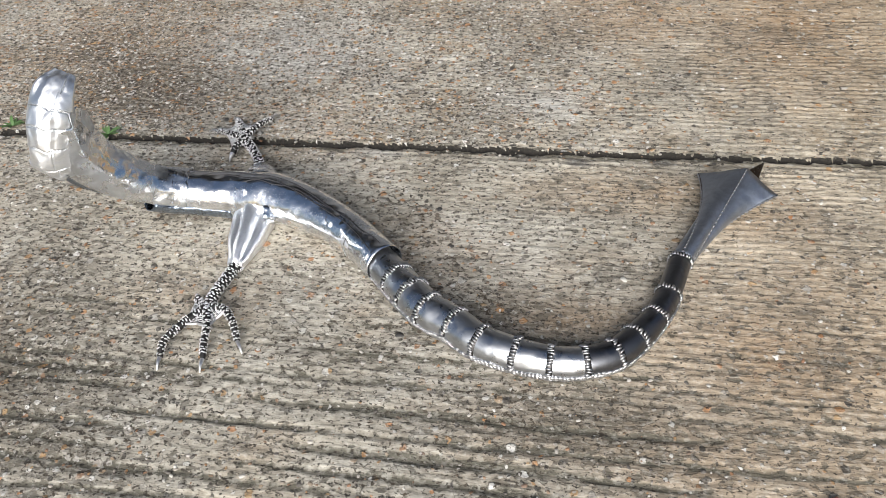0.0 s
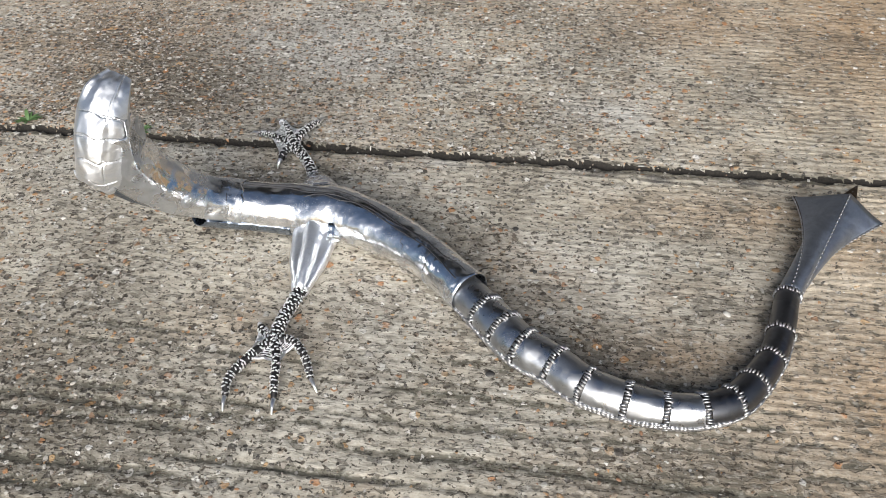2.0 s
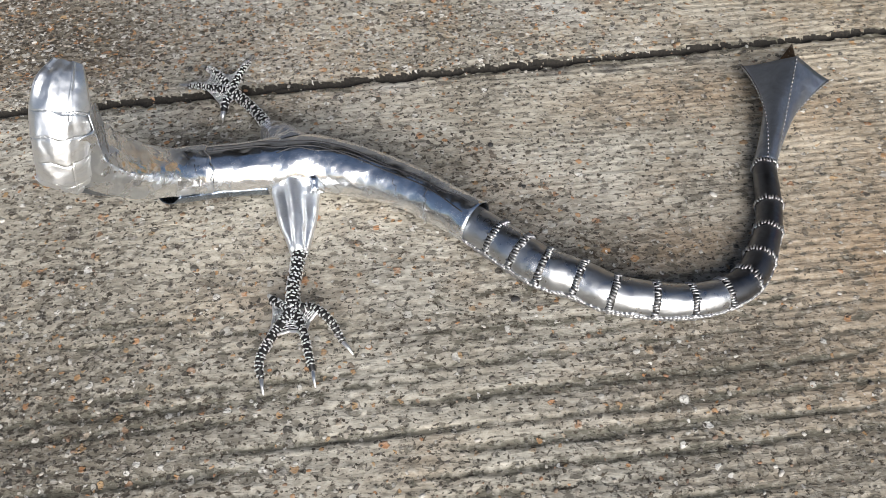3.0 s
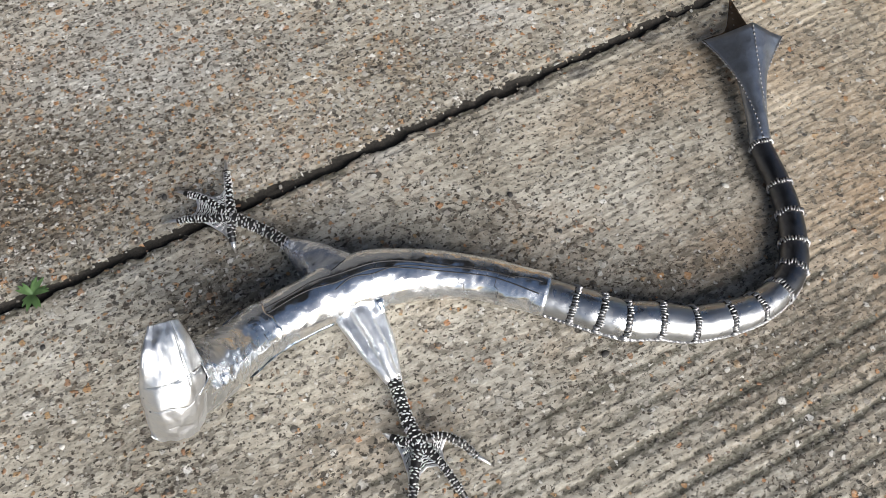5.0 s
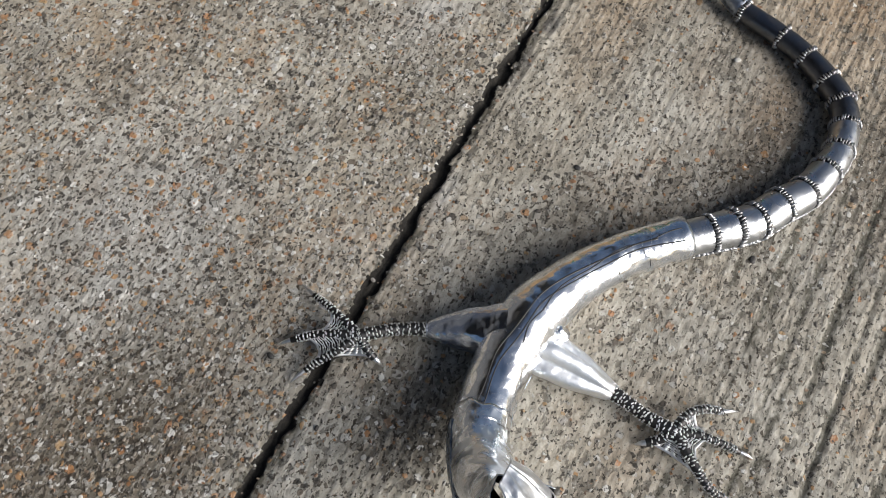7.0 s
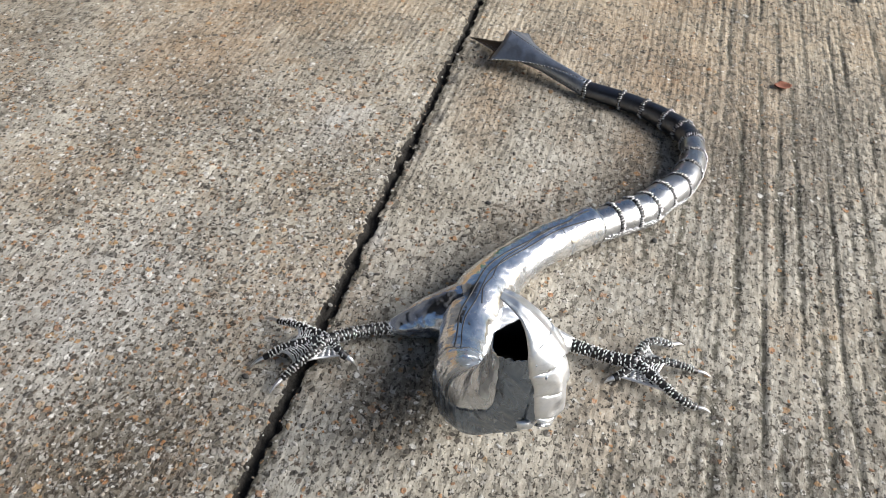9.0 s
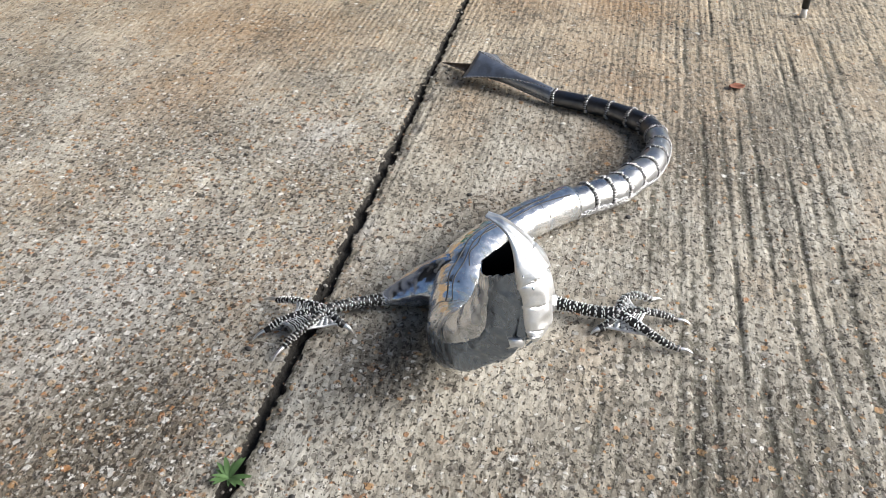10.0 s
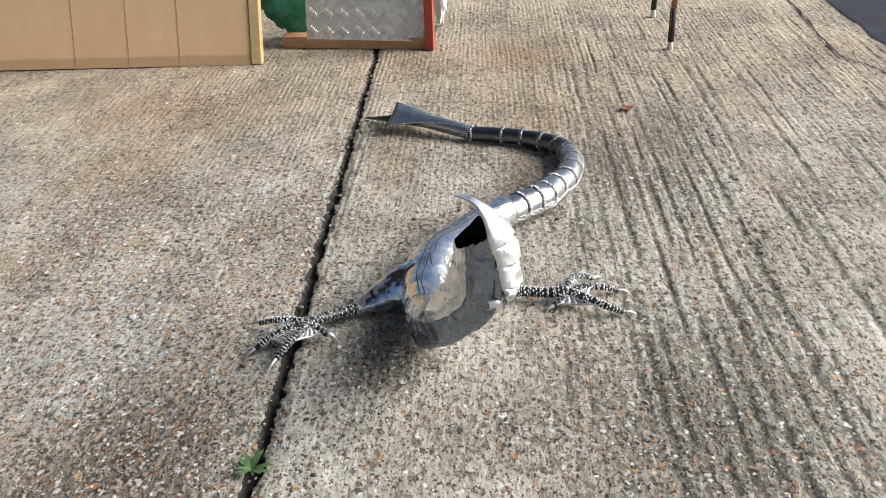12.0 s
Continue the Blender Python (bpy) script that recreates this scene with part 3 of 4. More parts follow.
def creature():
    root = thing("dragon_sculpture", "unfinished welded steel dragon sculpture lying on concrete, long and curved", "sculpture")
    # body
    b = spline(BODY, 8)
    c, r = b[:, :3], b[:, 3]
    fr = frames_turn(c[::-1], (0, 0, 1))
    fr = tuple(a[::-1] for a in fr)
    fr = (-fr[0], fr[1], -fr[2])

    def dents(u, a):
        return 1 + 0.012 * math.sin(9 * u * 6 + 2 * a) + 0.016 * noise.noise(Vector((u * 14, math.cos(a) * 1.3, math.sin(a) * 1.3)))

    first = int(np.argmax(c[:, 0] > -0.437))
    v, f = tube(c[first:], r[first:], 40, tuple(q[first:] for q in fr), lambda u, a: dents((first + u * (len(c) - 1 - first)) / (len(c) - 1), a))
    thicken(mesh_object("body_tube", v, f, POLISHED, root, "polished steel sheet body tube with dark marker lines"), 0.0008)
    # belly sheet with its open lip under the neck
    bl, br, off = [], [], []
    for i in range(len(c)):
        if -0.462 < c[i][0] < -0.33:
            w = (-0.33 - c[i][0]) / 0.132
            bl.append(c[i] + np.array((0, 0.0, -0.007 * w * w)))
            br.append(r[i] * 1.008 + 0.0003)
            off.append(i)
    bl = np.array(bl)
    v, f = tube(bl, br, 22, tuple(a[off[0]:off[-1] + 1] for a in fr), None, 1.62, 2 * math.pi - 1.9)
    thicken(mesh_object("belly_sheet", v, f, MILL, root, "bent steel belly sheet with an open front lip"), 0.0012)
    # marker lines on the back
    n = len(c)
    for lo, hi, a0, a1, wd in ((0.18, 0.93, -0.55, 0.10, 0.0011), (0.20, 0.99, -0.32, 0.42, 0.0009), (0.55, 0.99, 0.25, -0.1, 0.0008)):
        i0, i1 = int(lo * n), int(hi * n)
        line = []
        for i in range(i0, i1):
            u = (i - i0) / (i1 - i0)
            a = a0 + (a1 - a0) * u + 0.06 * math.sin(u * 23 + a0 * 9)
            line.append(c[i] + (r[i] * dents(i / (n - 1), a) + 0.0002) * (math.cos(a) * fr[1][i] + math.sin(a) * fr[2][i]))
        line = np.array(line)
        v, f = tube(line, [wd] * len(line), 6, None, None, cap=(True, True))
        mesh_object("marker_line", v, f, INK, root, "thin black marker line")
    for s, a0, a1 in ((0.88, 0.2, 1.2), (0.80, 0.5, 1.0), (0.33, 0.5, 1.2), (0.27, 0.4, 1.3)):
        i = int(s * n)
        line = np.array([c[i + (k // 5)] + (r[i + (k // 5)] * dents((i + k // 5) / (n - 1), a0 + (a1 - a0) * k / 9) + 0.0002) * (math.cos(a0 + (a1 - a0) * k / 9) * fr[1][i] + math.sin(a0 + (a1 - a0) * k / 9) * fr[2][i]) for k in range(10)])
        v, f = tube(line, [0.0004] * 10, 6, frames_turn(line, (0.3, 0.3, 1)), None, cap=(True, True))
        mesh_object("marker_line", v, f, INK, root, "thin black marker line")
    head(root)
    # tail: a tapered pipe of short segments with a ring of weld between each two
    for k in range(len(TAIL) - 2):
        lo, hi = max(k - 1, 0), min(k + 3, len(TAIL))
        s = spline(TAIL[lo:hi], 6)
        a = (k - lo) * 6
        seg = s[a:a + 7]
        bulge = 1 + 0.03 * np.sin(np.linspace(0, math.pi, 7))
        v, f = tube(seg[:, :3], seg[:, 3] * bulge, 28)
        mesh_object("tail_segment", v, f, TAIL_STEEL if k < 8 else TAIL_DARK, root, "short dark brushed steel pipe segment" if k == 0 else "")
    sp = spline(TAIL, 6)
    tt, nn, ss = frames_up(sp[:, :3])
    rnd = random.Random(4)
    for k in range(1, len(TAIL) - 1):
        i = k * 6
        c0, rr = sp[i, :3], sp[i, 3]
        rows = []
        m = int(2 * math.pi * rr / 0.0040)
        wide = 0.5 + rr * 19
        lean = rnd.choice((-0.4, 0.35))
        for j in range(m):
            a = 2 * math.pi * (j + rnd.uniform(-0.15, 0.15)) / m
            o = math.cos(a) * nn[i] + math.sin(a) * ss[i]
            side = -math.sin(a) * nn[i] + math.cos(a) * ss[i]
            p = c0 + o * (rr + rnd.uniform(0.0008, 0.0020)) + tt[i] * rnd.uniform(-0.0022, 0.0022) * wide
            if p[2] < 0.003:
                continue
            rows.append((p, tt[i] + side * (0.3 * lean + rnd.uniform(-0.3, 0.3)), o, rnd.uniform(0.0075, 0.0125) * wide, rnd.uniform(0.0026, 0.0038), rnd.uniform(0.0030, 0.0056)))
        band = np.array([c0 + tt[i] * q * 0.0052 * wide for q in (-1, -0.6, 0, 0.6, 1)])
        v, f = tube(band, [rr * 0.99, rr + 0.0012, rr + 0.0014, rr + 0.0012, rr * 0.99], 28, tuple(np.repeat(q[i:i + 1], 5, axis=0) for q in (tt, nn, ss)))
        mesh_object("weld_bed", v, f, GROUND_BEAD, root, "dark scorched band under the weld" if k == 1 else "")
        v, f = beads(rows)
        mesh_object("weld_ring", v, f, RING_BEAD, root, "bright ring of weld beads" if k == 1 else "")
    # seam beads along the outer underside of the tail
    rows = []
    s2 = spline(TAIL, 40)
    t2, n2, d2 = frames_up(s2[:, :3])
    for i in range(20, 40 * 12, 4):
        for lane in (0, 1, 2, 3):
            a = 1.78 + 0.15 * lane + rnd.uniform(-0.07, 0.07) + 0.08 * math.sin(i * 0.11)
            o = math.cos(a) * n2[i] + math.sin(a) * d2[i]
            p = s2[i, :3] + o * (s2[i, 3] * 1.02 + 0.0008)
            rows.append((p, t2[i] + 0.5 * rnd.uniform(-1, 1) * n2[i], o, rnd.uniform(0.006, 0.0105), rnd.uniform(0.003, 0.0046), rnd.uniform(0.0034, 0.0055)))
    v, f = beads(rows)
    mesh_object("weld_seam", v, f, RING_BEAD, root, "long seam of weld beads along the tail")
    fin(root)
    legs(root)
    return root


HEAD_SECTION = [(0.034, -0.014), (0.032, 0.018), (0.027, 0.043), (0.006, 0.040), (-0.014, 0.031), (-0.026, 0.012), (-0.034, -0.012), (-0.034, -0.024), (0.0, -0.034), (0.020, -0.028)]


def head_radius(a):
    """Distance from the head's axis to its wall, towards the angle a from +x."""
    d = np.array((math.cos(a), math.sin(a)))
    best = 0.03
    for i in range(len(HEAD_SECTION)):
        p, q = np.array(HEAD_SECTION[i - 1]), np.array(HEAD_SECTION[i])
        e = q - p
        det = d[0] * -e[1] + d[1] * e[0]
        if abs(det) < 1e-9:
            continue
        r = (p[0] * -e[1] + p[1] * e[0]) / det
        k = (d[0] * p[1] - d[1] * p[0]) / det
        if r > 0 and -1e-6 <= k <= 1 + 1e-6:
            best = r
    return best


def head(root):
    """A dark throat sheet sweeps from the shoulder up into the hollow head; a white banded sheet closes its outer side."""
    path = spline([(-0.385, -0.050, 0.050, 0.0395), (-0.425, -0.060, 0.060, 0.0395), (-0.455, -0.076, 0.076, 0.0385), (-0.480, -0.097, 0.101, 0.0370), (-0.500, -0.118, 0.132, 0.0360),
                   (-0.520, -0.134, 0.165, 0.036), (-0.530, -0.143, 0.200, 0.036), (-0.528, -0.145, 0.235, 0.036), (-0.525, -0.146, 0.262, 0.036), (-0.525, -0.146, 0.300, 0.036)], 8)
    c = path[:, :3]
    t = np.gradient(c, axis=0)
    t /= np.linalg.norm(t, axis=1)[:, None]
    m, nseg, rows = len(c), 72, 64
    n, s = np.zeros_like(c), np.zeros_like(c)
    for i in range(m):
        w = min(1.0, i / 48)
        v = np.array((w, 0, 1 - w))
        v = v - t[i] * (v @ t[i])
        n[i] = v / np.linalg.norm(v)
        s[i] = np.cross(t[i], n[i])
    def seam(f):
        """Angle at which the dark throat sheet laps over the bright back sheet on the inner side."""
        return math.radians(float(np.interp(f, (0, 10, 20, 30, 38, 48, 70), (62, 72, 95, 128, 142, 128, 112)))) + 0.06 * noise.noise(Vector((f * 0.3, 3.0, 0)))

    def low(f):
        """Angle of the back sheet's lower edge on the outer side."""
        return math.radians(float(np.interp(f, (0, 22, 36), (-104, -96, -112)))) + 0.07 * noise.noise(Vector((f * 0.35, 7.0, 0)))

    def sheet(a_of, start_of, over, seed):
        """Rows of a sheet round the neck's axis: angle by (f, u), first row by angle, height over the neck."""
        verts, faces = [], []
        for j in range(nseg + 1):
            u = j / nseg
            a = a_of(24.0, u)
            start = start_of(a, u)
            for i in range(rows):
                f = start
                for again in range(2):
                    a = a_of(f, u)
                    ca, sa = math.cos(a), math.sin(a)
                    wall = head_radius(a % (2 * math.pi))
                    y_top = -0.145 + wall * sa
                    z_top = min(0.272 if sa > -0.35 else 0.255, 0.237 + 0.82 * max(0.0, -0.104 - y_top) + 0.012 * max(0.0, ca)) + 0.004 * noise.noise(Vector((u * 9, seed, 1)))
                    end = float(np.interp(z_top, c[:, 2], np.arange(m)))
                    f = start + (end - start) * i / (rows - 1)
                i0 = min(int(f), m - 2)
                g = f - i0
                row = path[i0] * (1 - g) + path[i0 + 1] * g
                nn, ss = n[i0] * (1 - g) + n[i0 + 1] * g, s[i0] * (1 - g) + s[i0 + 1] * g
                w = min(1.0, max(0.0, (f - 26) / 20))
                w = w * w * (3 - 2 * w)
                r = row[3] * (1 - w) + wall * w + over(f, u, a, start)
                r *= 1 + 0.035 * noise.noise(Vector((f * 0.16, ca * 1.7, sa * 1.7))) + 0.014 * noise.noise(Vector((f * 0.5, ca * 5, sa * 5)))
                verts.append(row[:3] + r * (ca * nn + sa * ss))
        for j in range(nseg):
            for i in range(rows - 1):
                q = j * rows + i
                faces.append((q, q + rows, q + rows + 1, q + 1))
        return verts, faces

    def bulge(f, a):
        return 0.011 * math.exp(-((f - 28) / 9) ** 2) * max(0.0, math.sin(a - 0.25)) + 0.004 * math.exp(-((f - 38) / 8) ** 2) * max(0.0, math.sin(a))

    # bright sheet of the back, carried on from the body up to the hollow head
    def over_back(f, u, a, start):
        k = min(1.0, max(0.0, (f - 8) / 12))
        swell = bulge(f, a)
        slim = 0.0046 * min(1.0, max(0.0, (46 - f) / 12)) * (1 - max(0.0, math.sin(a)))
        return -0.0006 * (1 - k) + swell - slim * (0.55 + 0.45 * k)

    v, f = sheet(lambda f, u: low(f) + (seam(f) + 0.12 - low(f)) * u,
                 lambda a, u: 5 + 1.5 * noise.noise(Vector((u * 7, 2, 0))), over_back, 2.0)
    ob = mesh_object("neck_sheet", v, f, [CRUMPLED, INNER_SHADE], root, "bright dented steel sheet over the back of the neck")
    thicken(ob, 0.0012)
    # inner faces get the black that stands for shade in the hollow
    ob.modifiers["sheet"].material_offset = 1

    # dark sheet of the throat, lapped over it, with a flaring ragged foot
    def over_throat(f, u, a, start):
        lip = bulge(f, a) * max(0.0, 1 - 1.5 * u) + 0.0028 * min(1.0, 6 * u) * max(0.0, 1 - 3.5 * u) + 0.0012
        flare = 0.018 * min(1.0, 2.5 * u) * max(0.0, -math.cos(a) - 0.1) * max(0.0, 1 - 1.2 * u * u) * math.exp(-((f - 23) / 13) ** 2)
        foot = (-0.004 if u > 0.6 else 0.005) * max(0.0, 1 - (f - start) / 6) * max(0.0, -math.cos(a))
        crease = -0.0022 * abs(noise.noise(Vector((f * 0.22, u * 7, 9.0))))
        w = min(1.0, max(0.0, (u - 0.45) / 0.3))
        slim = 0.0075 * w * w * (3 - 2 * w) * min(1.0, max(0.0, (46 - f) / 12))
        return lip + flare + foot + crease - slim

    v, f = sheet(lambda f, u: seam(f) + (math.radians(float(np.interp(f, (0, 22, 36), (202, 212, 262)))) - seam(f)) * u,
                 lambda a, u: 9 + 11 * u ** 1.5 + 1.8 * noise.noise(Vector((u * 8, 6, 0))), over_throat, 5.0)
    ob = mesh_object("throat_sheet", v, f, [MILL, INNER_SHADE], root, "dark blue-grey throat sheet sweeping from shoulder to open head")
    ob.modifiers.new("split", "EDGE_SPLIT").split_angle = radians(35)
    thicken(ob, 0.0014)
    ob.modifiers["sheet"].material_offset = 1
    # outer sheet bent in overlapping bands, drawn out at the top into a hooked strip; y, z, middle x, half width, depth of bend
    strip = spline([(-0.177, 0.176, -0.549, 0.024, 0.014), (-0.184, 0.183, -0.547, 0.030, 0.019), (-0.190, 0.193, -0.544, 0.032, 0.024), (-0.190, 0.218, -0.539, 0.034, 0.029), (-0.187, 0.245, -0.533, 0.0345, 0.032),
                    (-0.179, 0.268, -0.529, 0.036, 0.031), (-0.165, 0.288, -0.525, 0.034, 0.026), (-0.148, 0.302, -0.520, 0.029, 0.016), (-0.128, 0.311, -0.514, 0.023, 0.006), (-0.108, 0.314, -0.509, 0.015, 0.001)], 20)
    m, q_n = len(strip), 30
    tang = np.gradient(strip[:, :2], axis=0)
    tang /= np.linalg.norm(tang, axis=1)[:, None]
    dist = np.concatenate([[0], np.cumsum(np.linalg.norm(np.diff(strip[:, :2], axis=0), axis=1))])
    verts, faces = [], []
    for i in range(m):
        y, z, xc, hw, dep = strip[i]
        inward = np.array((tang[i][1], -tang[i][0]))     # turned towards the hollow
        for k in range(q_n + 1):
            q = 2 * k / q_n - 1
            along = dist[i] + 0.007 * q + 0.004 * noise.noise(Vector((q * 2.2, 5.0, 0))) + 0.006
            band = (along / 0.0335) % 1.0
            lift = 0.0040 * (1 - band) ** 0.8 * (1 - q ** 4) if dist[i] < 0.125 else 0.0
            if band > 0.90 and dist[i] < 0.125:
                lift -= 0.0012
            lift += 0.0034 * noise.noise(Vector((q * 2.4, dist[i] * 30, 1.0))) + 0.0006 * noise.noise(Vector((q * 7, dist[i] * 85, 4.0)))
            if q > 0.5:
                lift -= 0.002
            d = dep * (1 - math.sqrt(max(0.0, 1 - 0.98 * q * q))) - lift
            fray = max(0.0, 1 - dist[i] / 0.04)
            dz = -q * hw * 0.43 * min(1.0, max(0.0, (dist[i] - 0.105) / 0.05)) + fray * (0.013 * noise.noise(Vector((q * 3.3, 8.0, 0))) - 0.012 * q + 0.004 * noise.noise(Vector((q * 11, 2.0, 0))))
            verts.append((xc + hw * q, y + inward[0] * d, z + inward[1] * d + dz))
    for i in range(m - 1):
        for k in range(q_n):
            a = i * (q_n + 1) + k
            faces.append((a, a + 1, a + q_n + 2, a + q_n + 1))
    ob = mesh_object("head_shell", verts, faces, [HEAD_STEEL, INNER_SHADE], root, "white hammered steel sheet bent in overlapping bands")
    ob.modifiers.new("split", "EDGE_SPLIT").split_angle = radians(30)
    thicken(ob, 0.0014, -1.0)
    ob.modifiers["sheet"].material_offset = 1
    # torn flaps at the foot of the bands
    for x, y, z, tx, sz in ((-0.560, -0.158, 0.176, -40, 0.026), (-0.540, -0.172, 0.170, 4, 0.024)):
        v, f = [], []
        for i in range(6):
            for k in range(6):
                u, w = i / 5 - 0.5, k / 5
                v.append((u * sz * (1.15 - 0.25 * w), -0.006 * math.sin(3 * w) - 0.005 * math.cos(4 * u), -w * sz * (0.75 + 0.14 * math.sin(u * 8))))
        for i in range(5):
            for k in range(5):
                f.append((i * 6 + k, i * 6 + k + 1, i * 6 + k + 7, i * 6 + k + 6))
        o = thicken(mesh_object("torn_flap", v, f, [HEAD_STEEL, INNER_SHADE], root, "torn bright steel flap"), 0.0012)
        o.matrix_basis = pose(x, y, z + 0.012, 12, 0, tx)


FIN = {"L": (0.417, 0.097, 0.026), "T": (0.489, 0.073, 0.060), "R": (0.537, 0.040, 0.034), "B": (0.532, 0.166, 0.003)}


def fin(root):
    s0 = np.array(TAIL[-2][:3])
    ax = np.array((0.5 * (FIN["L"][0] + FIN["R"][0]), 0.06, 0.036)) - s0
    ln = np.linalg.norm(ax)
    ax /= ln
    up = np.array((0, 0, 1.0)) - ax * ax[2]
    up /= np.linalg.norm(up)
    side = np.cross(ax, up)   # towards larger x
    rr = TAIL[-2][3]
    corners = [np.array(FIN[k]) for k in "LTRB"]
    dirs = [-side, up, side, -up]
    foot = [up, side, -up, -side]      # the plates twist a quarter turn on the way to the pipe
    n, rings = 8, 20
    verts, faces, rails = [], [], [[], [], [], []]
    for i in range(rings + 1):
        t = i / rings
        for k in range(4):
            for j in range(n):
                u = j / n
                d = (1 - u) * dirs[k] + u * dirs[(k + 1) % 4]
                d /= np.linalg.norm(d)
                e = (1 - u) * foot[k] + u * foot[(k + 1) % 4]
                e /= np.linalg.norm(e)
                half = d + e + 0.02 * up
                half /= np.linalg.norm(half)
                p0 = s0 + rr * e
                p1 = (1 - u) * corners[k] + u * corners[(k + 1) % 4]
                mid = sum(corners) / 4
                p1 = p1 + (mid - p1) * (0.07 if k < 2 else 0.36) * math.sin(math.pi * u) - ax * (0.004 if k < 2 else 0.02) * math.sin(math.pi * u)
                pc = s0 + rr * 0.88 * half + ax * ln * 0.60
                p = (1 - t) ** 2 * p0 + 2 * t * (1 - t) * pc + t * t * p1
                out = p - (s0 + ax * np.dot(p - s0, ax))
                p = p + out / np.linalg.norm(out) * 0.006 * math.sin(math.pi * u) * math.sin(math.pi * min(1, t * 0.8))
                p[2] = max(p[2], 0.003)
                if j == 0:
                    rails[k].append(p)
                verts.append(p)
    m = 4 * n
    for i in range(rings):
        for j in range(m):
            faces.append((i * m + j, i * m + (j + 1) % m, (i + 1) * m + (j + 1) % m, (i + 1) * m + j))
    ob = mesh_object("tail_fin", verts, faces, [FIN_STEEL, FIN_INNER_SHADE], root, "flared dark steel tail end with four drawn-out corners")
    ob.modifiers.new("split", "EDGE_SPLIT").split_angle = radians(38)
    thicken(ob, 0.0012)
    ob.modifiers["sheet"].material_offset = 1
    rnd = random.Random(8)
    for k in range(4):
        rail = spline(rails[k], 4)
        rows = []
        for i in range(0, len(rail) - 1):
            d = rail[i + 1] - rail[i]
            if i % 3 == 0:
                rows.append((rail[i], d, rail[i] - (s0 + ax * np.dot(rail[i] - s0, ax)), rnd.uniform(0.0048, 0.0072), rnd.uniform(0.0028, 0.0042), 0.0036))
        v, f = beads(rows)
        mesh_object("weld_seam", v, f, STITCH, root, "stitched row of small weld beads")


def scaly(path, rad, rnd, pitch=0.0052):
    """Rows of small weld beads wound round a rod."""
    p = spline(np.column_stack([path, rad]), 10)
    c, r = p[:, :3], p[:, 3]
    fr = frames_turn(c, (0.05, 0.02, 1))
    v, f = tube(c, r, 12, fr, None, cap=(True, True))
    seg = np.linalg.norm(np.diff(c, axis=0), axis=1)
    dist = np.concatenate([[0], np.cumsum(seg)])
    rows = []
    for k in range(int(dist[-1] / pitch)):
        i = int(np.searchsorted(dist, (k + 0.5) * pitch)) - 1
        m = max(5, int(2 * math.pi * r[i] / 0.0068))
        for j in range(m):
            a = 2 * math.pi * (j + 0.5 * (k % 2) + rnd.uniform(-0.15, 0.15)) / m
            o = math.cos(a) * fr[1][i] + math.sin(a) * fr[2][i]
            sd = -math.sin(a) * fr[1][i] + math.cos(a) * fr[2][i]
            if o[2] < -0.75:
                continue
            rows.append((c[i] + o * (r[i] + 0.0002) + fr[0][i] * rnd.uniform(-0.0012, 0.0012), sd + fr[0][i] * rnd.uniform(-0.45, 0.45), o, rnd.uniform(0.0046, 0.0070), rnd.uniform(0.0020, 0.0030), rnd.uniform(0.0024, 0.0042)))
    return (v, f), beads(rows)


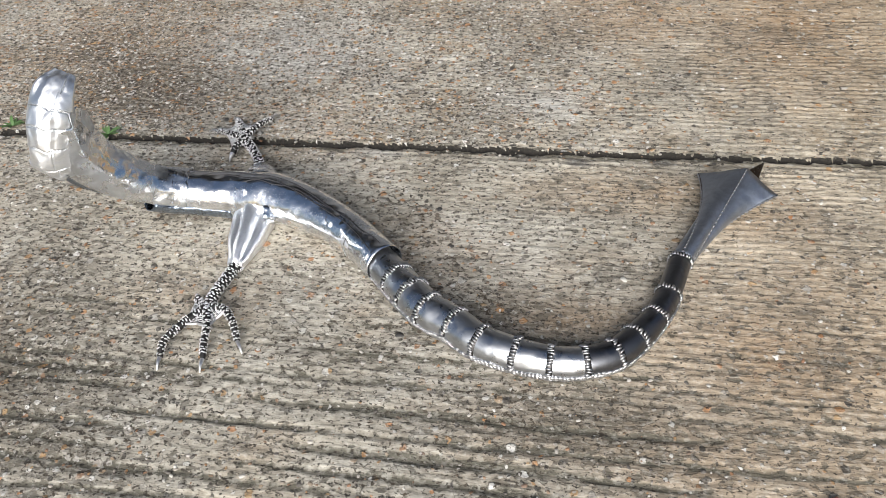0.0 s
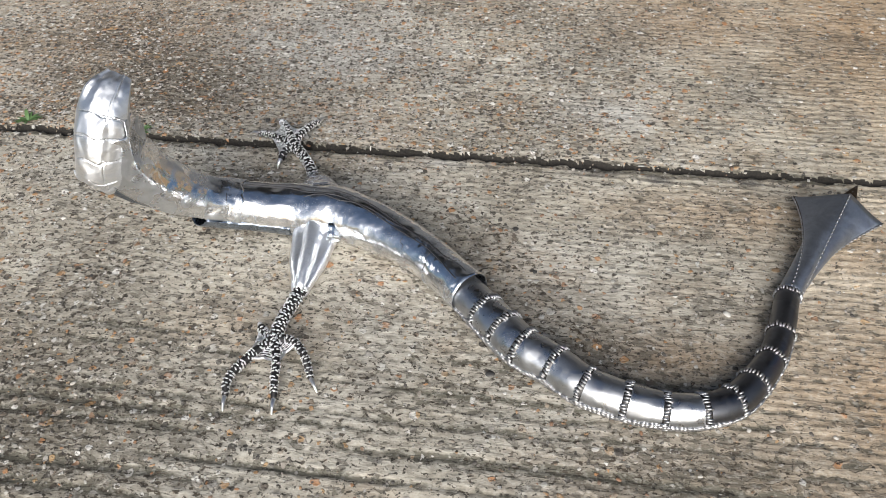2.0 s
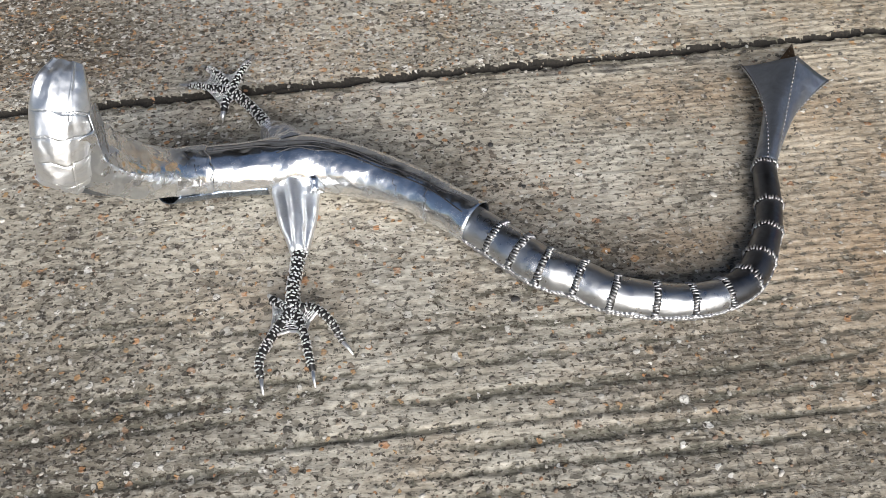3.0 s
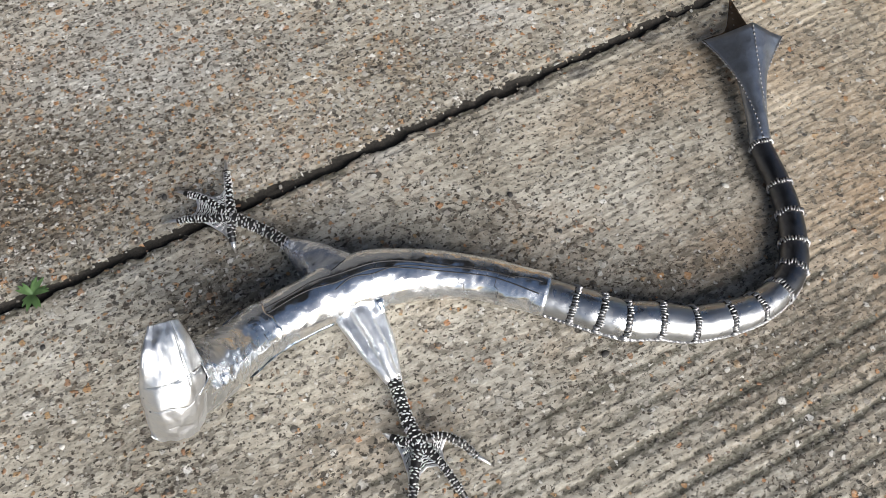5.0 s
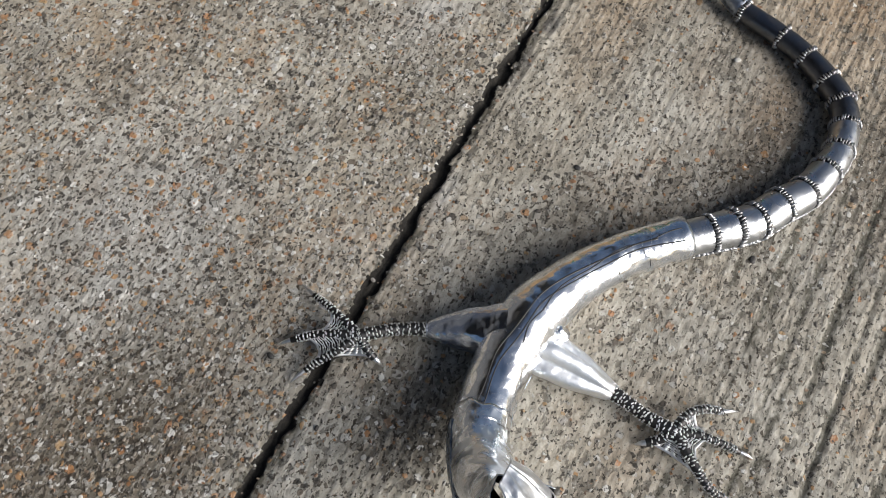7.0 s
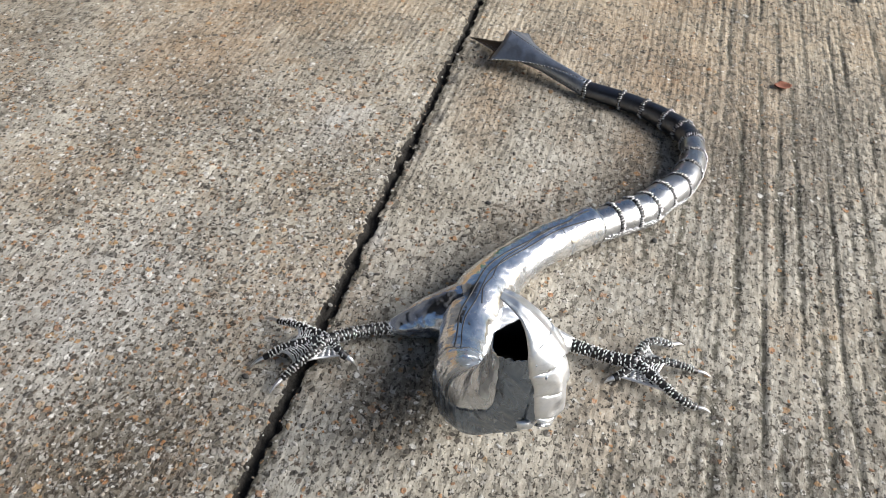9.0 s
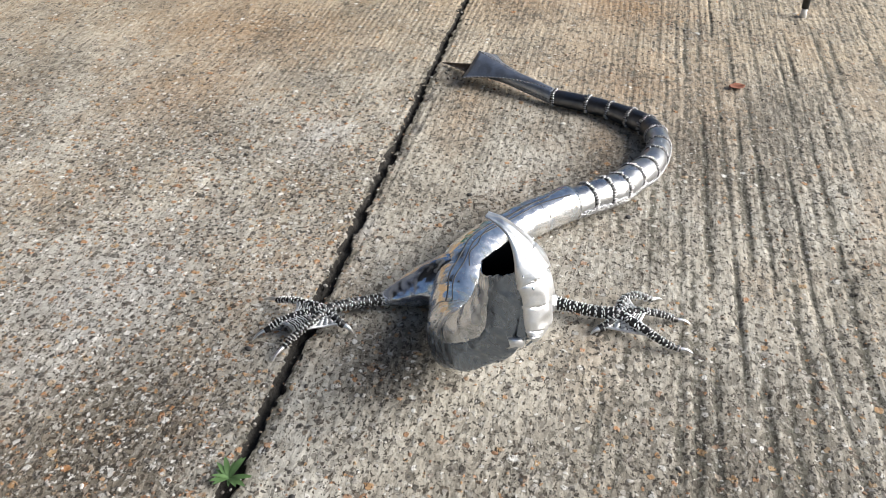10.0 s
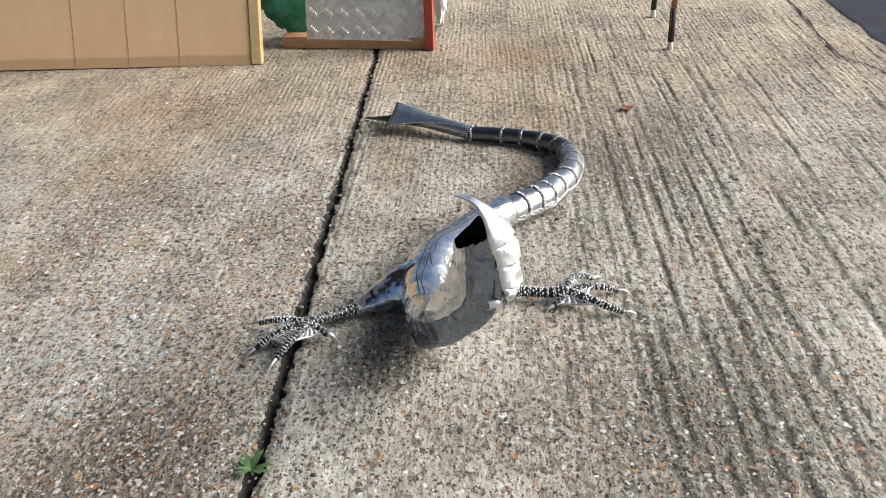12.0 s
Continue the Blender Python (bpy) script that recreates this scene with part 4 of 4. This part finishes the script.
def leg(root, hip, knee, hip_r, knee_r, shin, toes, heel, web, steel, thigh_label, seed):
    rnd = random.Random(seed)
    # thigh: a folded cone of sheet
    h, k = np.array(hip), np.array(knee)
    pts = spline([(*h, hip_r * 1.12), (*(h * 0.72 + k * 0.28), hip_r), (*(h * 0.38 + k * 0.62), hip_r * 0.66 + knee_r * 0.34), (*k, knee_r)], 7)
    fold = 0.34 if seed == 3 else 0.05
    lump = lambda u, a: 1 + fold * (abs(math.sin(2.5 * a + 0.6 * u + 0.5 * seed)) - 0.62) * math.sin(math.pi * min(1, u * 0.75 + 0.12)) + 0.06 * noise.noise(Vector((u * 5 + seed, math.cos(a) * 2, math.sin(a) * 2)))
    v, f = tube(pts[:, :3], pts[:, 3], 60, frames_turn(pts[:, :3], (0, 0, 1)), lump, cap=(False, True))
    mesh_object("thigh", v, f, steel, root, thigh_label)
    rod, drops = scaly([q[:3] for q in shin], [q[3] for q in shin], rnd)
    s = mesh_object("shin", *rod, GROUND_BEAD, root, "dark rod wrapped in bright weld beads")
    mesh_object("weld_scale", *drops, BEAD, s, "small bright weld beads")
    rows = []
    for q in range(70):
        zz = 1 - 2 * (q + 0.5) / 70
        a = q * 2.39996
        o = np.array((math.sqrt(1 - zz * zz) * math.cos(a), math.sqrt(1 - zz * zz) * math.sin(a), zz))
        if o[2] < -0.8:
            continue
        rows.append((np.array(shin[0][:3]) + o * shin[0][3] * 1.12, (-o[1] + 0.01, o[0], 0.3 * rnd.uniform(-1, 1)), o, rnd.uniform(0.0035, 0.006), 0.0028, 0.0034))
    kb = mesh_object("knee", *beads([(np.array(shin[0][:3]), (1, 0, 0), (0, 0, 1), shin[0][3] * 2.2, shin[0][3] * 2.2, shin[0][3] * 2.2)]), GROUND_BEAD, root, "knob of weld at the knee")
    mesh_object("weld_scale", *beads(rows), BEAD, kb)
    palm = np.array(shin[-1][:3])
    for toe in toes + [heel]:
        pts = [tuple(palm)] + [q[:3] for q in toe[:-1]]
        rad = [shin[-1][3] * 0.85] + [q[3] * 0.84 for q in toe[:-1]]
        rod, drops = scaly(pts, rad, rnd)
        o = mesh_object("toe", *rod, GROUND_BEAD, root)
        mesh_object("weld_scale", *drops, BEAD, o)
        a, tip = np.array(toe[-2][:3]), np.array(toe[-1][:3])
        mid = (a + tip) / 2 + np.array((0, 0, 0.003))
        cl = spline([(*(a - (tip - a) * 0.15), toe[-2][3] * 0.72), (*mid, toe[-2][3] * 0.5), (*tip, 0.0010)], 5)
        v, f = tube(cl[:, :3], cl[:, 3], 10, frames_turn(cl[:, :3], (0, 0, 1)), None, cap=(True, True))
        mesh_object("claw", v, f, CLAW, o, "smooth bright steel claw")
    if seed == 3:
        ring = np.array([(-0.262, -0.082 - 0.006 * q, 0.050 - 0.003 * q) for q in range(4)])
        v, f = tube(ring, [0.013, 0.012, 0.010, 0.0105], 16, frames_turn(ring, (0, 0, 1)), lambda u, a: 1 + 0.2 * math.sin(3 * a + 1))
        thicken(mesh_object("torn_flap", v, f, POLISHED, root, "torn curl of sheet where thigh meets body"), 0.001)
        mesh_object("weld_drop", *beads([((-0.262, -0.089, 0.0475), (1, 0, 0), (0, -1, 0.3), 0.018, 0.018, 0.006)]), GROUND_BEAD, root)
    # ribbed web of weld between two toes
    fan = toes + [heel]
    for i, j, reach in web:
        rows = []
        a = spline([tuple(palm)] + [q[:3] for q in fan[i][:-1]], 8)
        b = spline([tuple(palm)] + [q[:3] for q in fan[j][:-1]], 8)
        m = int(reach * min(len(a), len(b)))
        grid, fa = [], []
        for k2 in range(m):
            for q in range(7):
                u = q / 6
                sag = (k2 / m) * 0.006 * math.sin(math.pi * u)
                back = int(max(0, k2 - 5 * math.sin(math.pi * u) * k2 / m))
                p = a[k2] * (1 - u) + b[k2] * u
                p2 = a[back] * (1 - u) + b[back] * u
                grid.append(np.array((*(0.5 * (p + p2))[:2], max(0.003, 0.5 * (p + p2)[2] + 0.002 - sag))))
        for k2 in range(m - 1):
            for q in range(6):
                fa.append((k2 * 7 + q, k2 * 7 + q + 1, k2 * 7 + q + 8, k2 * 7 + q + 7))
        w = thicken(mesh_object("web", grid, fa, GROUND_BEAD, root, "ribbed web of weld between two toes"), 0.003, 0.0)
        for k2 in range(1, m, 1):
            for q in range(6):
                p, p2 = grid[k2 * 7 + q], grid[k2 * 7 + q + 1]
                if np.linalg.norm(p2 - p) < 0.0008:
                    continue
                rows.append(((p + p2) / 2 + np.array((0, 0, 0.0018)), p2 - p, (0, 0, 1), min(0.010, np.linalg.norm(p2 - p) * 1.2), 0.0020, 0.0022))
        mesh_object("weld_scale", *beads(rows), BEAD, w)
        edge = spline(grid[(m - 1) * 7:m * 7], 3) + np.array((0, 0, 0.0008))
        v, f = tube(edge, [0.0021] * len(edge), 8, frames_turn(edge, (0, 0, 1)), None, cap=(True, True))
        mesh_object("web_rim", v, f, CLAW, w, "smooth bright rim")


def legs(root):
    leg(root, (-0.292, -0.062, 0.028), (-0.291, -0.186, 0.018), 0.0300, 0.0125,
        [(-0.290, -0.182, 0.018, 0.0105), (-0.294, -0.212, 0.019, 0.0085), (-0.299, -0.245, 0.020, 0.0085), (-0.299, -0.279, 0.022, 0.0095)],
        [[(-0.323, -0.313, 0.022, 0.0075), (-0.342, -0.347, 0.017, 0.0062), (-0.341, -0.370, 0.008, 0.0048), (-0.339, -0.389, 0.002)],
         [(-0.287, -0.313, 0.023, 0.0066), (-0.281, -0.345, 0.017, 0.0058), (-0.277, -0.366, 0.008, 0.0048), (-0.275, -0.386, 0.002)],
         [(-0.271, -0.285, 0.027, 0.0066), (-0.252, -0.303, 0.024, 0.0060), (-0.238, -0.328, 0.008, 0.0048), (-0.226, -0.345, 0.002)]],
        [(-0.316, -0.268, 0.016, 0.0075), (-0.328, -0.254, 0.012, 0.0065), (-0.335, -0.243, 0.006)],
        [(0, 1, 0.46), (1, 2, 0.5), (0, 3, 0.9)], HEAD_STEEL, "folded polished steel thigh cone", 3)
    leg(root, (-0.292, -0.034, 0.044), (-0.335, 0.066, 0.016), 0.034, 0.0115,
        [(-0.334, 0.062, 0.016, 0.0095), (-0.351, 0.092, 0.019, 0.0080), (-0.370, 0.116, 0.023, 0.0080), (-0.392, 0.139, 0.026, 0.0090)],
        [[(-0.420, 0.152, 0.025, 0.0068), (-0.445, 0.168, 0.019, 0.0058), (-0.464, 0.179, 0.010, 0.0048), (-0.486, 0.189, 0.002)],
         [(-0.408, 0.173, 0.026, 0.0068), (-0.424, 0.198, 0.021, 0.0058), (-0.438, 0.217, 0.011, 0.0048), (-0.452, 0.232, 0.002)],
         [(-0.384, 0.168, 0.026, 0.0068), (-0.375, 0.199, 0.021, 0.0058), (-0.369, 0.225, 0.011, 0.0048), (-0.362, 0.250, 0.002)]],
        [(-0.402, 0.120, 0.020, 0.0070), (-0.405, 0.108, 0.014, 0.0065), (-0.408, 0.094, 0.005)],
        [(0, 1, 0.75), (1, 2, 0.6), (0, 3, 0.9)], BLUED, "folded heat-blued steel thigh cone", 6)


creature()


# ---- boards, plate and stand behind ----
def hardboard():
    k = Mat("tan_hardboard")
    n = k.noise(14, 4, 0.5, k.mapping((1, 1, 0.4)))
    f = k.noise(240, 3, 0.6)
    x = k.node("ShaderNodeSeparateXYZ")
    k.link(k.co, x.inputs[0])
    edge = k.math("ADD", x.outputs[2], k.math("MULTIPLY", k.noise(18, 4, 0.6), 0.012))
    stain = k.ramp(edge, (0.036, 1.0), (0.041, 0.0))
    c = k.mix(k.ramp(n, (0.3, 0.0), (0.7, 1.0)), (0.70, 0.47, 0.26), (0.76, 0.53, 0.31))
    c = k.mix(k.math("MULTIPLY", stain, 0.5), c, (0.37, 0.215, 0.11))
    c = k.mix(k.math("MULTIPLY", k.ramp(f, (0.35, 1.0), (0.5, 0.0)), 0.12), c, (0.3, 0.18, 0.09))
    return k.done(c, 0.75, 0.0, k.bump(f, 0.15, 0.0006))


BOARD = hardboard()
PENCIL = plain("pencil_mark", (0.33, 0.21, 0.12), 0.8)
BATTEN = plain("pale_softwood", (0.56, 0.41, 0.20), 0.7, scale=60)
TIMBER = plain("brown_timber", (0.50, 0.29, 0.155), 0.75, scale=70, vary=0.4)
RED = plain("red_oxide_paint", (0.36, 0.055, 0.03), 0.55, scale=60)
TREAD = metal("tread_plate_aluminium", (0.80, 0.79, 0.77), 0.5, 0.05)
GREEN = plain("green_plastic_film", (0.04, 0.28, 0.19), 0.35, scale=25, vary=0.4)
WHITE = plain("white_plastic", (0.7, 0.69, 0.67), 0.5, scale=40)
RUBBER = plain("black_rubber", (0.018, 0.018, 0.018), 0.6, scale=60)
BROWN = plain("varnished_brown_wood", (0.28, 0.12, 0.045), 0.4, scale=50)
LEAF = plain("dry_leaf", (0.30, 0.12, 0.075), 0.7, scale=70, vary=0.5)
GREENLEAF = plain("green_leaf", (0.10, 0.185, 0.065), 0.55, scale=90, vary=0.4)


def board_panel():
    root = thing("board_panel", "large tan hardboard panel with a softwood edge batten, leaning back", "board")
    root.matrix_basis = pose(0.972, 0.0, 0.0, 0, 20, 0)
    part("panel", box((0.012, 1.00, 0.62), (0.006, 1.055, 0.312), 0.001), BOARD, root, "tan hardboard with a damp-stained foot", False)
    part("batten", box((0.034, 0.030, 0.62), (0.013, 0.538, 0.314), 0.002), BATTEN, root, "pale softwood batten", False)
    for y in (1.090, 0.925, 0.770):
        part("pencil_line", box((0.001, 0.0010, 0.60), (-0.0004, y, 0.310)), PENCIL, root, smooth=False)


def tread_panel():
    root = thing("tread_plate_panel", "framed aluminium tread plate panel on a timber foot", "metal panel")
    sheet = part("plate", box((0.004, 0.368, 0.30), (0, 0, 0.15), 0.0008), TREAD, root, "worn aluminium five-bar tread plate", False)
    sheet.matrix_basis = pose(1.096, 0.222, 0.030, 2, 9, -2)
    v, f = beads([((0, 0, 0), (0, -0.66, 0.75), (-1, 0, 0), 0.029, 0.0048, 0.0030)])
    bar = None
    for i in range(8):
        for j in range(4):
            for k in range(5):
                d = (k - 2) * 0.0062
                at = (-0.0024, -0.165 + i * 0.0472 + d * 0.75, 0.024 + j * 0.0525 + d * 0.68)
                if bar is None:
                    bar = mesh_object("tread_bar", v, f, CLAW, sheet, "raised bright tread bar")
                    ob = bar
                else:
                    ob = new("tread_bar", bar.data)
                    ob.parent = sheet
                ob.location = at
    t = part("timber_foot", box((0.05, 0.475, 0.036), (0, 0, 0.0185), 0.002), TIMBER, root, "rough brown timber", False)
    t.matrix_basis = pose(1.132, 0.254, 0.0, 0, 0, -6)
    p = part("post", box((0.030, 0.026, 0.60), (0, 0, 0.301), 0.002), RED, root, "red oxide painted steel post", False)
    p.matrix_basis = pose(1.083, 0.026, 0.0, 0, 2, -6)


def crumpled(name, at, size, material, label, category, seed, rough=0.35):
    bm = bmesh.new()
    bmesh.ops.create_icosphere(bm, subdivisions=5, radius=1.0)
    for v in bm.verts:
        d = v.co.normalized()
        k = 1 + rough * (noise.noise(d * 2.1 + Vector((seed, 0, 0))) + 0.6 * abs(noise.noise(d * 5.3 + Vector((seed, 4, 0)))) + 0.3 * abs(noise.noise(d * 12 + Vector((seed, 8, 0)))))
        v.co = Vector((d.x * size[0] * k, d.y * size[1] * k, d.z * size[2] * k))
    low = min(v.co.z for v in bm.verts)
    for v in bm.verts:
        v.co.z -= low
    ob = part(name, bm, material, None)
    ob.matrix_basis = pose(*at)
    return tagged(ob, label, category)


def stand():
    root = thing("work_stand", "stand with slim brown legs, black sleeves and white feet", "stand")
    for x, y in ((1.030, -0.688), (1.375, -0.695), (1.52, 0.0)):
        l = part("leg", box((0.015, 0.015, 0.46), (0, 0, 0.30), 0.002), BROWN, root, "slim brown wooden leg", False)
        l.matrix_basis = pose(x, y, 0, 0, -1.0, 0)
        bm = bmesh.new()
        bmesh.ops.create_cone(bm, cap_ends=True, segments=16, radius1=0.0090, radius2=0.0095, depth=0.10, matrix=Matrix.Translation((0, 0, 0.075)))
        part("sleeve", bm, RUBBER, l, "black sleeve")
        bm = bmesh.new()
        bmesh.ops.create_cone(bm, cap_ends=True, segments=16, radius1=0.0095, radius2=0.007, depth=0.028, matrix=Matrix.Translation((0, 0, 0.0135)))
        part("foot", bm, WHITE, l, "white plastic foot")
    part("rail", box((0.40, 0.022, 0.03), (1.20, -0.69, 0.53), 0.002), BROWN, root, smooth=False)
    r = part("rail", box((0.02, 0.74, 0.03), (0, 0, 0), 0.002), BROWN, root, smooth=False)
    r.matrix_basis = pose(1.45, -0.345, 0.53, 0, 0, -11.5)


board_panel()
tread_panel()
crumpled("green_bag", (1.225, 0.455, 0.0), (0.065, 0.115, 0.17), GREEN, "crumpled green plastic bag behind the panels", "bag", 2.0)
crumpled("white_bag", (1.32, 0.004, 0.0), (0.03, 0.018, 0.10), WHITE, "crumpled white plastic wrapping beside the red post", "bag", 7.0)
stand()


# ---- small things on the ground ----
def leaf(name, at, size, turn, curl, material, label, category):
    n = 9
    verts, faces = [], []
    for i in range(n):
        u = i / (n - 1)
        w = math.sin(math.pi * min(1, u * 0.96 + 0.03)) ** 0.8 * 0.40 * (1 + 0.12 * math.sin(u * 17))
        for j in range(5):
            q = (j - 2) / 2
            verts.append(((u - 0.5) * size, q * w * size, size * (curl * (q * q * 0.6 + (u - 0.4) ** 2) + 0.02 * math.sin(u * 9 + q * 3)) + 0.002))
    for i in range(n - 1):
        for j in range(4):
            faces.append((i * 5 + j, i * 5 + j + 1, (i + 1) * 5 + j + 1, (i + 1) * 5 + j))
    ob = thicken(mesh_object(name, verts, faces, material), 0.0008)
    ob.matrix_basis = pose(*at, 0, 0, turn)
    return tagged(ob, label, category)


leaf("dry_leaf", (0.558, -0.497, 0.001), 0.036, -75, 0.16, LEAF, "curled dry brown leaf on the concrete", "leaf")
leaf("dry_leaf", (0.668, 1.42, 0.001), 0.03, 20, 0.3, LEAF, "small curled dry leaf on the concrete", "leaf")


def weed(x, y, size, seed):
    rnd = random.Random(seed)
    root = thing("weed", "small green weed growing from the slab joint", "weed", "weeds in the joint")
    root.location = (x, y, -0.004)
    for k in range(17):
        a = k * 2.4 + rnd.uniform(-0.4, 0.4)
        l = size * rnd.uniform(0.55, 1.0)
        el = rnd.uniform(0.25, 0.9)
        verts, faces = [], []
        for i in range(6):
            u = i / 5
            w = 0.13 * l * math.sin(math.pi * (u * 0.9 + 0.08)) ** 0.9
            rad, h = l * u * math.cos(el * (1 - 0.4 * u)), 0.004 + l * u * math.sin(el) * (1 - 0.45 * u)
            for q in (-1, 0, 1):
                verts.append((rad * math.cos(a) - q * w * math.sin(a), rad * math.sin(a) + q * w * math.cos(a), h + 0.12 * w * abs(q)))
        for i in range(5):
            for q in range(2):
                faces.append((i * 3 + q, i * 3 + q + 1, i * 3 + q + 4, i * 3 + q + 3))
        mesh_object("leaf", verts, faces, GREENLEAF, root)


weed(-0.688, joint_y(np.array([-0.688]))[0] + 0.002, 0.032, 1)
weed(-0.905, joint_y(np.array([-0.905]))[0] + 0.020, 0.028, 2)


def stone_mat():
    k = Mat("loose_stone")
    g = k.node("ShaderNodeNewGeometry")
    c = k.ramp(g.outputs["Random Per Island"], (0.0, (0.04, 0.038, 0.036)), (0.25, (0.11, 0.10, 0.09)), (0.40, (0.30, 0.15, 0.075)), (0.52, (0.24, 0.19, 0.14)), (0.75, (0.38, 0.35, 0.31)), (1.0, (0.62, 0.60, 0.56)))
    n = k.noise(300, 3, 0.6)
    c = k.mix(k.math("MULTIPLY", n, 0.5), c, (0.15, 0.13, 0.11))
    return k.done(c, 0.75, 0.0, k.bump(n, 0.4, 0.0008))


def grit():
    rnd = np.random.RandomState(3)
    rows = []
    while len(rows) < 5200:
        x, y = rnd.uniform(-0.98, 1.0), rnd.uniform(-0.7, 0.72)
        zone = float(value_noise(np.array([x * 2.3 + 5]), np.array([y * 2.3]), 51)[0])
        if rnd.rand() > (0.25 + 0.9 * zone) * (1.0 if x < 0.1 or y < -0.3 else 0.45):
            continue
        s = 0.0022 + 0.0042 * rnd.rand() ** 2.5
        a = rnd.uniform(0, math.pi)
        rows.append(((x, y, -0.0004), (math.cos(a), math.sin(a), 0), (0.2 * rnd.randn(), 0.2 * rnd.randn(), 1), s * rnd.uniform(1, 1.6), s, s * rnd.uniform(0.5, 0.8)))
    v, f = beads(rows)
    return tagged(mesh_object("grit", v, f, stone_mat(), smooth=False), "loose grit and exposed small stones in the concrete", "grit", kind="stuff")


grit()


def pebble(x, y, size, color, label, seed):
    rnd = random.Random(seed)
    bm = bmesh.new()
    bmesh.ops.create_icosphere(bm, subdivisions=2, radius=1.0)
    sx, sy = size * rnd.uniform(0.9, 1.3), size * rnd.uniform(0.7, 1.0)
    for v in bm.verts:
        k = 1 + 0.3 * noise.noise(v.co * 1.4 + Vector((seed, 0, 0)))
        v.co = Vector((v.co.x * sx / 2 * k, v.co.y * sy / 2 * k, v.co.z * size * 0.22 * k))
    ob = part("pebble", bm, color, None)
    ob.matrix_basis = pose(x, y, 0.0004, 0, 0, rnd.uniform(0, 180))
    tagged(ob, label, "pebble", "pebbles set in the concrete")


DARKSTONE = plain("dark_stone", (0.045, 0.043, 0.042), 0.6, scale=200)
PALESTONE = plain("pale_stone", (0.62, 0.60, 0.55), 0.6, scale=200)
for i, (x, y, s) in enumerate(((0.0, 0.0, 0.009), (0.036, -0.089, 0.007), (-0.008, -0.284, 0.010), (-0.698, 0.082, 0.010), (-0.468, 0.232, 0.011), (-0.614, -0.18, 0.008))):
    pebble(x, y, s, DARKSTONE, "small dark stone set in the concrete", i)
for i, (x, y, s) in enumerate(((0.306, -0.138, 0.010), (-0.716, -0.063, 0.009))):
    pebble(x, y, s, PALESTONE, "small pale stone set in the concrete", 20 + i)
